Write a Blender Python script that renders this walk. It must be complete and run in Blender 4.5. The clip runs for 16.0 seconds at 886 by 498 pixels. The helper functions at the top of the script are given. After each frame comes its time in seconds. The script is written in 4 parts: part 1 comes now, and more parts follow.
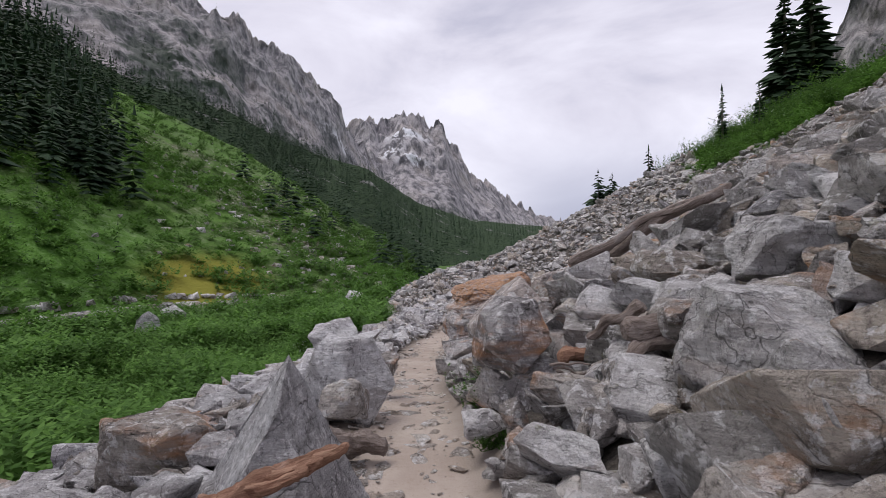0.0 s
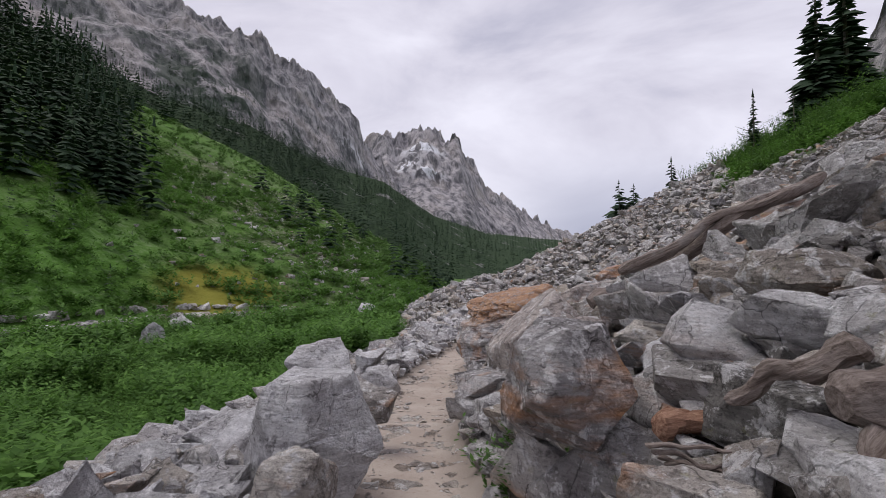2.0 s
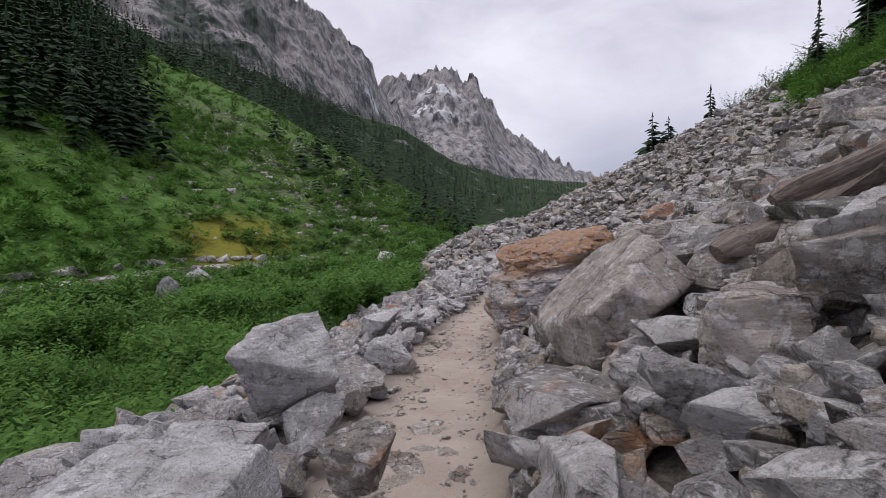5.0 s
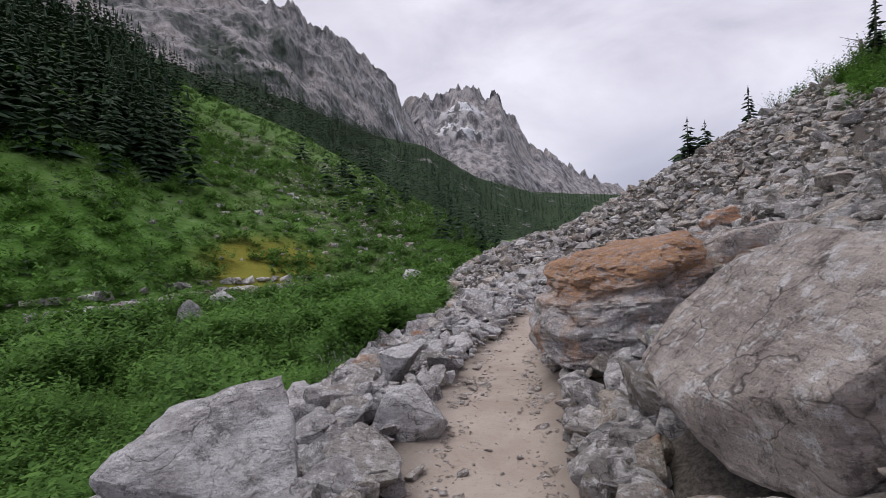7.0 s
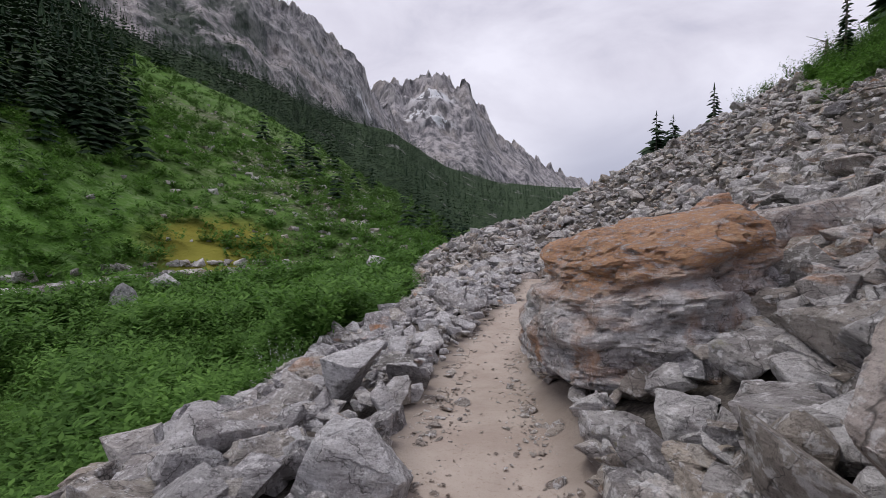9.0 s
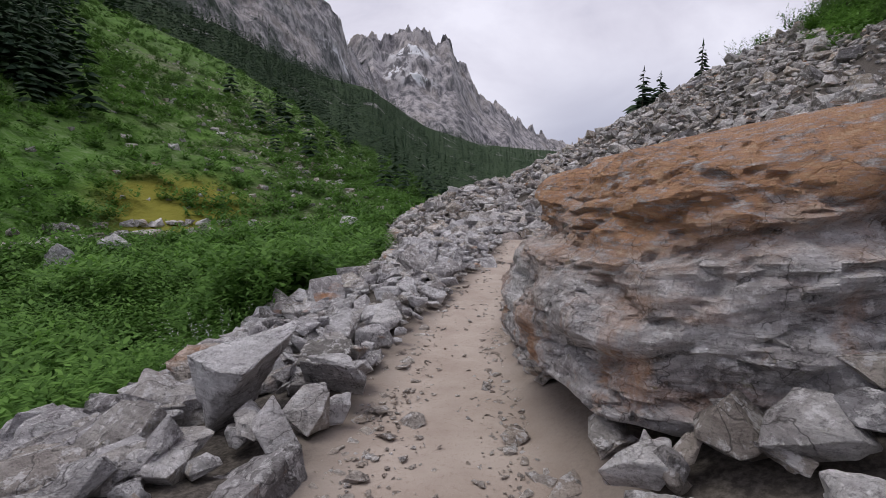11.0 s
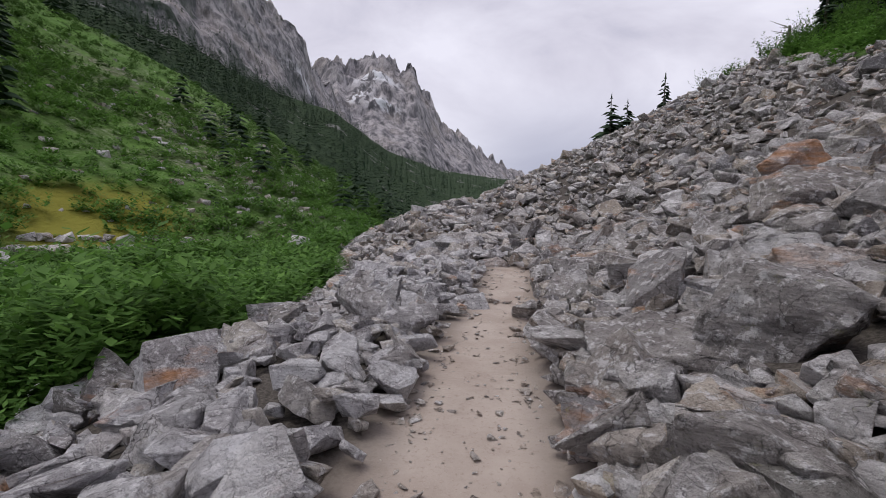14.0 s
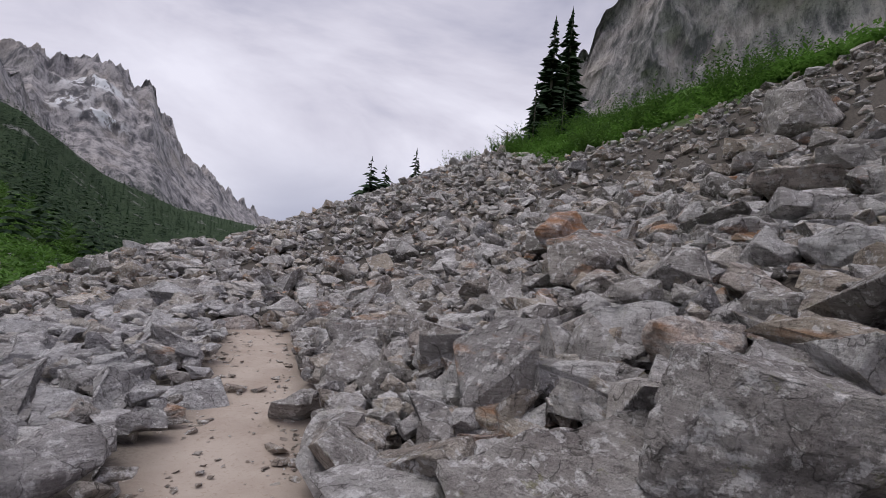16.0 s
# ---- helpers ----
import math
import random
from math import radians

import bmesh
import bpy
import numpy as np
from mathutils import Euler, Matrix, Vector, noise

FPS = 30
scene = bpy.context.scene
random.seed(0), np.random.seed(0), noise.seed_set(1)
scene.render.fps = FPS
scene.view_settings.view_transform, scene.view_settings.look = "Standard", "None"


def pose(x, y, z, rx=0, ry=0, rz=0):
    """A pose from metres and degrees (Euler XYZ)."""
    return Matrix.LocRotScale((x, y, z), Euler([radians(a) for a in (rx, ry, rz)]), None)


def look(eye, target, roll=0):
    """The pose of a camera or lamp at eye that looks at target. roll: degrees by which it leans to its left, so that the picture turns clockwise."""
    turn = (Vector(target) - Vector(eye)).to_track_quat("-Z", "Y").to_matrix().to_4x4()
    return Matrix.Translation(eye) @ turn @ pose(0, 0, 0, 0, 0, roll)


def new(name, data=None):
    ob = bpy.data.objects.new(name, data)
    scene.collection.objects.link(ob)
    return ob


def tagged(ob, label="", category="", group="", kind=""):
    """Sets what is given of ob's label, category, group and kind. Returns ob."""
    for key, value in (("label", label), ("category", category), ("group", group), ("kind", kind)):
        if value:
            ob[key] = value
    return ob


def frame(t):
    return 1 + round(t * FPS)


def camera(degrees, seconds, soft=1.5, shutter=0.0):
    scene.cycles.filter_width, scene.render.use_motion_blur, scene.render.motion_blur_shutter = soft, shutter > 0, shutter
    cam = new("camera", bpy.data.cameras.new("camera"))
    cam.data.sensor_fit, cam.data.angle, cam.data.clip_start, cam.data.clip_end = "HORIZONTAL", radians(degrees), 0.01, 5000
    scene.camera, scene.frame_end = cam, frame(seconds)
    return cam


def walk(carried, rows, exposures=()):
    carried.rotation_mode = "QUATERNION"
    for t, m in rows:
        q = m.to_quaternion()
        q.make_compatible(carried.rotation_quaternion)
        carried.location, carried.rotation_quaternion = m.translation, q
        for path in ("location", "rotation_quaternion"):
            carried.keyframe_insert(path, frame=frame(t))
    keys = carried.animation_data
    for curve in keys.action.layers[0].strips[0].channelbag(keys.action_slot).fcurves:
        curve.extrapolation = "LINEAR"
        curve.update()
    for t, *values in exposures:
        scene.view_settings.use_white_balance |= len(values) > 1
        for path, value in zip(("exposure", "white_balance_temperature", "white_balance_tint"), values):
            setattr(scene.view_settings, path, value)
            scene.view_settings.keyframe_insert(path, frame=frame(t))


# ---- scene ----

# ---- the walk ----
PATH = [
    (0.0, 0.000, 0.000, 1.650, 91.50, -0.00, 0.00),
    (0.5, 0.017, 0.460, 1.628, 91.80, -0.19, -0.21),
    (1.0, 0.017, 0.953, 1.607, 90.90, -0.48, -0.71),
    (1.5, 0.068, 1.294, 1.599, 93.30, -0.27, -1.21),
    (2.0, 0.017, 1.686, 1.558, 93.20, -0.55, 1.99),
    (2.5, 0.034, 2.112, 1.518, 91.10, -0.89, 3.28),
    (3.0, 0.017, 2.538, 1.495, 88.50, 1.48, 4.54),
    (3.5, -0.034, 2.980, 1.490, 86.10, 1.57, 4.94),
    (6.0, -0.221, 4.903, 1.455, 86.70, 0.48, 4.51),
    (6.5, -0.306, 5.397, 1.417, 88.48, 0.16, 9.11),
    (7.0, -0.425, 5.977, 1.364, 88.49, 2.39, 7.96),
    (7.5, -0.442, 6.489, 1.276, 89.59, -0.81, 7.88),
    (8.0, -0.629, 7.001, 1.204, 87.89, -0.21, 7.90),
    (8.5, -0.748, 7.461, 1.165, 87.29, 0.66, 5.52),
    (11.0, -0.527, 10.074, 0.740, 82.00, 0.27, 1.01),
    (11.5, -0.527, 10.842, 0.658, 80.80, -0.12, 4.40),
    (12.0, -0.544, 11.523, 0.608, 83.29, -1.53, 4.96),
    (12.5, -0.663, 12.204, 0.575, 86.10, -0.40, 3.69),
    (13.0, -0.714, 12.853, 0.490, 86.50, 0.35, -1.79),
    (13.5, -0.714, 13.536, 0.389, 85.60, -0.64, -2.22),
    (14.0, -0.714, 14.270, 0.272, 85.30, -1.59, -4.04),
    (14.5, -0.646, 14.987, 0.155, 86.99, -2.04, -6.16),
    (15.0, -0.629, 15.720, 0.089, 88.37, -3.11, -11.08),
    (15.5, -0.493, 16.332, 0.105, 91.03, -4.63, -18.32),
    (16.0, -0.357, 16.739, 0.150, 94.33, -5.53, -35.63),
]
cam = camera(90.5, 16.0, soft=0.75)
walk(cam, [(t, pose(x, y, z, rx, ry, rz)) for t, x, y, z, rx, ry, rz in PATH], exposures=[(0.0, 0.0), (1.5, -0.1), (5.0, -0.1), (13.0, -0.14), (16.0, -0.18)])

# ---- sky and sun: an overcast afternoon ----
world = bpy.data.worlds.new("overcast_sky")
scene.world = world
world.use_nodes = True
wn = world.node_tree.nodes
wl = world.node_tree.links
wn.clear()
w_out = wn.new("ShaderNodeOutputWorld")
w_bg = wn.new("ShaderNodeBackground")
w_sky = wn.new("ShaderNodeTexSky")
w_sky.sky_type, w_sky.sun_disc = "NISHITA", False
w_sky.sun_elevation, w_sky.sun_rotation = radians(48), radians(-30)
w_co = wn.new("ShaderNodeTexCoord")
w_map = wn.new("ShaderNodeMapping")
w_map.inputs["Scale"].default_value = (1.0, 1.0, 2.6)
w_map.inputs["Rotation"].default_value = (0.0, radians(-14), 0.0)
w_n1 = wn.new("ShaderNodeTexNoise")
w_n1.inputs["Scale"].default_value = 1.6
w_n1.inputs["Detail"].default_value = 6.0
w_n1.inputs["Roughness"].default_value = 0.55
w_n1.inputs["Distortion"].default_value = 0.6
w_ramp = wn.new("ShaderNodeValToRGB")
cr = w_ramp.color_ramp
cr.elements[0].position, cr.elements[0].color = 0.30, (4.7, 4.7, 6.1, 1)
cr.elements[1].position, cr.elements[1].color = 0.68, (9.9, 9.7, 11.0, 1)
mid = cr.elements.new(0.5)
mid.color = (7.8, 7.55, 8.8, 1)
w_mix = wn.new("ShaderNodeMix")
w_mix.data_type = "RGBA"
w_mix.inputs["Factor"].default_value = 0.93
wl.new(w_co.outputs["Generated"], w_map.inputs["Vector"])
wl.new(w_map.outputs["Vector"], w_n1.inputs["Vector"])
wl.new(w_n1.outputs["Fac"], w_ramp.inputs["Fac"])
wl.new(w_sky.outputs["Color"], w_mix.inputs["A"])
wl.new(w_ramp.outputs["Color"], w_mix.inputs["B"])
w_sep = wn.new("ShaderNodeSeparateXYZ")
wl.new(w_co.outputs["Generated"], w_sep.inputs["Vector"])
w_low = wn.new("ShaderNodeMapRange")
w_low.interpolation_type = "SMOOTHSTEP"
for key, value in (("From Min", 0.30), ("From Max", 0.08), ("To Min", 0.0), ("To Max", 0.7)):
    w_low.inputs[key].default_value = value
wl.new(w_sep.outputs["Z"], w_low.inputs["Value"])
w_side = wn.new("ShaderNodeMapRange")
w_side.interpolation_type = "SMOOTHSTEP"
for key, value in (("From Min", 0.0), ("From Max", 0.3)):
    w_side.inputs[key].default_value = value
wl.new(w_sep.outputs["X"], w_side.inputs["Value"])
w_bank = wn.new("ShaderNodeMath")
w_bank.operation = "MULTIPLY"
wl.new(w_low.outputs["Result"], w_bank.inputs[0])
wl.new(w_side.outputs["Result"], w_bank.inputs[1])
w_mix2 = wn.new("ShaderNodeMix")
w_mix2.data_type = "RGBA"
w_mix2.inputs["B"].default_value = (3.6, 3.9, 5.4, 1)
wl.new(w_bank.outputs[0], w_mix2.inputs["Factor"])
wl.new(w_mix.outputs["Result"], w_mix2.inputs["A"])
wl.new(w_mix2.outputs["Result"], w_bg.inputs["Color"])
w_bg.inputs["Strength"].default_value = 0.1
wl.new(w_bg.outputs["Background"], w_out.inputs["Surface"])

sun_data = bpy.data.lights.new("sun", "SUN")
sun_data.energy, sun_data.angle, sun_data.color = 1.5, radians(35), (1.0, 0.96, 0.9)
sun = new("sun", sun_data)
sun.matrix_world = look((-30, 10, 80), (0, 0, 0))


# ---- materials ----
def material(name, rough=0.9, spec=0.25):
    m = bpy.data.materials.new(name)
    m.use_nodes = True
    b = m.node_tree.nodes["Principled BSDF"]
    b.inputs["Roughness"].default_value = rough
    b.inputs["Specular IOR Level"].default_value = spec
    return m, m.node_tree.nodes, m.node_tree.links, b


def noise_node(n, l, pos, scale, detail=5.0, rough=0.6, stretch=None):
    t = n.new("ShaderNodeTexNoise")
    t.inputs["Scale"].default_value = scale
    t.inputs["Detail"].default_value = detail
    t.inputs["Roughness"].default_value = rough
    if stretch:
        mp = n.new("ShaderNodeMapping")
        mp.inputs["Scale"].default_value = stretch
        mp.inputs["Rotation"].default_value = (0.5, 0.4, 0.3)
        l.new(pos, mp.inputs["Vector"])
        pos = mp.outputs["Vector"]
    l.new(pos, t.inputs["Vector"])
    return t.outputs["Fac"]


def ramp(n, l, fac, stops):
    r = n.new("ShaderNodeValToRGB")
    e = r.color_ramp.elements
    for i, (p, c) in enumerate(stops):
        el = e[i] if i < 2 else e.new(p)
        el.position = p
        el.color = (*c, 1) if len(c) == 3 else c
    l.new(fac, r.inputs["Fac"])
    return r.outputs["Color"]


def span(n, l, fac, lo, hi, a=0.0, b=1.0):
    r = n.new("ShaderNodeMapRange")
    for key, v in (("From Min", lo), ("From Max", hi), ("To Min", a), ("To Max", b)):
        r.inputs[key].default_value = v
    l.new(fac, r.inputs["Value"])
    return r.outputs["Result"]


def blend(n, l, fac, a, b, how="MIX"):
    m = n.new("ShaderNodeMix")
    m.data_type, m.blend_type = "RGBA", how
    for key, v in (("Factor", fac), ("A", a), ("B", b)):
        if isinstance(v, (int, float)):
            m.inputs[key].default_value = v
        elif isinstance(v, tuple):
            m.inputs[key].default_value = (*v, 1)
        else:
            l.new(v, m.inputs[key])
    return m.outputs["Result"]


def times(n, l, a, b, op="MULTIPLY"):
    m = n.new("ShaderNodeMath")
    m.operation = op
    for i, v in enumerate((a, b)):
        if isinstance(v, (int, float)):
            m.inputs[i].default_value = v
        else:
            l.new(v, m.inputs[i])
    return m.outputs[0]


def bump(n, l, b, heights):
    last = None
    for h, strength, dist in heights:
        k = n.new("ShaderNodeBump")
        k.inputs["Strength"].default_value = strength
        k.inputs["Distance"].default_value = dist
        l.new(h, k.inputs["Height"])
        if last:
            l.new(last, k.inputs["Normal"])
        last = k.outputs["Normal"]
    l.new(last, b.inputs["Normal"])


def position(n):
    return n.new("ShaderNodeNewGeometry").outputs["Position"]


def rock_material(name, tones, stain, lichen, fine=1.0, rnd="object", stain_col=(0.36, 0.17, 0.07)):
    """Weathered gneiss: grey tones, dark mottling, rust staining and lichen, at real size."""
    m, n, l, b = material(name, 0.88, 0.25)
    p = position(n)
    if rnd == "object":
        rn = n.new("ShaderNodeObjectInfo").outputs["Random"]
    else:
        rn = n.new("ShaderNodeNewGeometry").outputs["Random Per Island"]
    base = ramp(n, l, rn, [(0.0, tones[0]), (1.0, tones[-1])] + [((i + 1) / len(tones), c) for i, c in enumerate(tones[1:-1])])
    big = noise_node(n, l, p, 2.2 * fine, 6, 0.65)
    base = blend(n, l, span(n, l, big, 0.40, 0.60), base, blend(n, l, 1.0, base, (0.66, 0.64, 0.64), "MULTIPLY"))
    streak = noise_node(n, l, p, 3.0 * fine, 6, 0.7, (1.0, 1.0, 5.0))
    base = blend(n, l, span(n, l, streak, 0.55, 0.72, 0, 0.6), base, blend(n, l, 1.0, base, (1.45, 1.45, 1.5), "MULTIPLY"))
    speck = noise_node(n, l, p, 38 * fine, 4, 0.75)
    base = blend(n, l, span(n, l, speck, 0.52, 0.70, 0, 0.75), base, blend(n, l, 1.0, base, (0.42, 0.41, 0.42), "MULTIPLY"))
    patch = noise_node(n, l, p, 9 * fine, 5, 0.7)
    base = blend(n, l, span(n, l, patch, 0.53, 0.60, 0, 0.75), base, (0.80, 0.785, 0.79))
    pit = noise_node(n, l, p, 6.5 * fine, 7, 0.8, (1.0, 1.6, 1.0))
    base = blend(n, l, span(n, l, pit, 0.54, 0.64, 0, 0.85), base, blend(n, l, 1.0, base, (0.36, 0.35, 0.35), "MULTIPLY"))
    bands = noise_node(n, l, p, 2.4 * fine, 7, 0.7, (1.5, 1.5, 13.0))
    base = blend(n, l, span(n, l, bands, 0.50, 0.60, 0, 0.45), base, blend(n, l, 1.0, base, (0.62, 0.61, 0.61), "MULTIPLY"))
    base = blend(n, l, span(n, l, bands, 0.44, 0.36, 0, 0.45), base, blend(n, l, 1.0, base, (1.35, 1.34, 1.34), "MULTIPLY"))
    wob = n.new("ShaderNodeTexNoise")
    wob.inputs["Scale"].default_value = 3.0 * fine
    wob.inputs["Detail"].default_value = 4.0
    l.new(p, wob.inputs["Vector"])
    shift = n.new("ShaderNodeMix")
    shift.data_type = "RGBA"
    shift.blend_type = "LINEAR_LIGHT"
    shift.inputs["Factor"].default_value = 0.28
    l.new(p, shift.inputs["A"])
    l.new(wob.outputs["Color"], shift.inputs["B"])
    vor = n.new("ShaderNodeTexVoronoi")
    vor.feature = "DISTANCE_TO_EDGE"
    vor.inputs["Scale"].default_value = 2.6 * fine
    l.new(shift.outputs["Result"], vor.inputs["Vector"])
    crack = span(n, l, vor.outputs["Distance"], 0.0, 0.022)
    some = span(n, l, big, 0.46, 0.54, 0.0, 0.75)
    base = blend(n, l, times(n, l, some, times(n, l, 1.0, crack, "SUBTRACT")), base, (0.07, 0.065, 0.06))
    # rust, on some stones only
    st = noise_node(n, l, p, 1.1 * fine, 6, 0.65, (0.7, 0.7, 2.4))
    stf = times(n, l, span(n, l, st, 0.62 - 0.25 * stain, 0.74 - 0.16 * stain, 0, 0.85), span(n, l, rn, 0.55 - 0.6 * stain, 0.75 - 0.6 * stain))
    base = blend(n, l, stf, base, ramp(n, l, patch, [(0.3, stain_col), (0.7, tuple(min(1, c * 1.7) for c in stain_col))]))
    li = noise_node(n, l, p, 5.5 * fine, 6, 0.75)
    base = blend(n, l, span(n, l, li, 0.66 - 0.1 * lichen, 0.70 - 0.08 * lichen, 0, 0.7 * min(1.0, lichen)), base, ramp(n, l, speck, [(0.35, (0.13, 0.14, 0.05)), (0.65, (0.36, 0.35, 0.10))]))
    l.new(base, b.inputs["Base Color"])
    bump(n, l, b, [(big, 0.9, 0.16 / fine), (pit, 1.0, 0.06 / fine), (patch, 1.0, 0.05 / fine), (streak, 0.8, 0.05 / fine), (speck, 0.9, 0.012 / fine), (bands, 0.7, 0.03 / fine), (crack, 0.5, 0.02 / fine)])
    return m


GREYS = ((0.25, 0.24, 0.225), (0.50, 0.475, 0.455), (0.60, 0.585, 0.58), (0.76, 0.745, 0.74), (0.56, 0.49, 0.41), (0.38, 0.375, 0.39))
PALE = ((0.56, 0.555, 0.565), (0.76, 0.75, 0.76), (0.68, 0.67, 0.68))
rock_mat = rock_material("weathered_gneiss", GREYS, 0.25, 0.5)
rubble_mat = rock_material("talus_gneiss", GREYS, 0.2, 0.4, rnd="island")
pale_mat = rock_material("pale_gneiss", PALE, 0.06, 0.15)
bank_mat = rock_material("pale_bank_gneiss", ((0.42, 0.41, 0.41), (0.70, 0.69, 0.70), (0.56, 0.55, 0.565), (0.78, 0.77, 0.78), (0.60, 0.555, 0.50), (0.5, 0.49, 0.51)), 0.12, 0.15, rnd="island")
edge_rust_mat = rock_material("rust_edged_gneiss", ((0.42, 0.40, 0.395), (0.46, 0.44, 0.44)), 0.42, 0.4)
rust_mat = rock_material("rust_streaked_gneiss", ((0.46, 0.44, 0.435), (0.54, 0.52, 0.52), (0.48, 0.46, 0.47)), 0.86, 0.6)


def capped_material():
    m = rock_material("rust_capped_gneiss", ((0.60, 0.58, 0.58), (0.64, 0.62, 0.62)), 0.25, 0.45, fine=1.2)
    n, l = m.node_tree.nodes, m.node_tree.links
    b = n["Principled BSDF"]
    grey = b.inputs["Base Color"].links[0].from_socket
    p = position(n)
    sx = n.new("ShaderNodeSeparateXYZ")
    l.new(p, sx.inputs["Vector"])
    edge = noise_node(n, l, p, 1.3, 6, 0.7)
    fine_n = noise_node(n, l, p, 7.0, 6, 0.75, (1.0, 1.0, 3.0))
    runs = noise_node(n, l, p, 1.0, 5, 0.65, (2.2, 2.2, 0.55))
    lean = times(n, l, times(n, l, sx.outputs["Z"], times(n, l, sx.outputs["X"], 0.22), "SUBTRACT"), times(n, l, edge, 1.0), "ADD")
    cap = times(n, l, span(n, l, lean, 0.55, 0.95), span(n, l, fine_n, 0.36, 0.54, 0.1, 0.95))
    low = times(n, l, span(n, l, runs, 0.50, 0.60, 0, 0.75), span(n, l, lean, 0.75, 0.1, 0.0, 1.0))
    tone = ramp(n, l, fine_n, [(0.36, (0.22, 0.115, 0.06)), (0.5, (0.46, 0.22, 0.095)), (0.66, (0.60, 0.42, 0.28))])
    c = blend(n, l, times(n, l, cap, low, "MAXIMUM"), grey, tone)
    l.new(c, b.inputs["Base Color"])
    return m


capped_mat = capped_material()
slab_mat = rock_material("smooth_pinkish_gneiss", ((0.63, 0.56, 0.52), (0.66, 0.59, 0.55)), 0.2, 0.3, fine=0.8)


def ground_material():
    m, n, l, b = material("ground_soil", 0.95, 0.15)
    p = position(n)
    at = n.new("ShaderNodeAttribute")
    at.attribute_name = "zone"
    sep = n.new("ShaderNodeSeparateColor")
    l.new(at.outputs["Color"], sep.inputs["Color"])
    n1 = noise_node(n, l, p, 1.4, 6, 0.6)
    n2 = noise_node(n, l, p, 24, 5, 0.7)
    n3 = noise_node(n, l, p, 90, 3, 0.7)
    dust = blend(n, l, span(n, l, n1, 0.35, 0.65), (0.37, 0.305, 0.26), (0.46, 0.395, 0.345))
    dust = blend(n, l, span(n, l, n2, 0.55, 0.7, 0, 0.6), dust, (0.27, 0.21, 0.165))
    dust = blend(n, l, span(n, l, n3, 0.58, 0.7, 0, 0.6), dust, (0.46, 0.41, 0.36))
    # stony soil, its colour darkened to paint shadow into gaps between talus stones
    soil = blend(n, l, span(n, l, n2, 0.4, 0.65), (0.055, 0.048, 0.043), (0.14, 0.125, 0.11))
    grass = blend(n, l, span(n, l, n1, 0.35, 0.65), (0.05, 0.11, 0.022), (0.10, 0.18, 0.04))
    grass = blend(n, l, span(n, l, n2, 0.5, 0.7, 0, 0.7), grass, (0.03, 0.06, 0.015))
    c = blend(n, l, sep.outputs["Green"], soil, grass)
    c = blend(n, l, sep.outputs["Red"], c, dust)
    l.new(c, b.inputs["Base Color"])
    bump(n, l, b, [(n1, 0.4, 0.1), (n2, 0.5, 0.025), (n3, 0.4, 0.006)])
    return m


def hill_material():
    m, n, l, b = material("brushy_hillside", 0.95, 0.1)
    p = position(n)
    n1 = noise_node(n, l, p, 0.022, 5, 0.55)
    n2 = noise_node(n, l, p, 0.11, 6, 0.65, (1.0, 0.5, 1.6))
    n3 = noise_node(n, l, p, 0.9, 5, 0.75)
    at = n.new("ShaderNodeAttribute")
    at.attribute_name = "zone"
    sep = n.new("ShaderNodeSeparateColor")
    l.new(at.outputs["Color"], sep.inputs["Color"])
    g = blend(n, l, span(n, l, n1, 0.38, 0.62), (0.095, 0.155, 0.045), (0.135, 0.255, 0.055))
    g = blend(n, l, span(n, l, n3, 0.5, 0.65, 0, 0.75), g, (0.05, 0.09, 0.03))
    g = blend(n, l, times(n, l, sep.outputs["Green"], span(n, l, n2, 0.3, 0.6)), g, (0.13, 0.32, 0.045))
    scrub = blend(n, l, span(n, l, n3, 0.36, 0.52), (0.36, 0.33, 0.295), (0.085, 0.105, 0.045))
    g = blend(n, l, times(n, l, sep.outputs["Red"], span(n, l, n2, 0.44, 0.56)), g, scrub)
    g = blend(n, l, times(n, l, sep.outputs["Blue"], span(n, l, n3, 0.0, 0.4)), g, (0.25, 0.24, 0.045))
    l.new(g, b.inputs["Base Color"])
    bump(n, l, b, [(n2, 0.7, 2.0), (n3, 0.9, 0.7)])
    return m


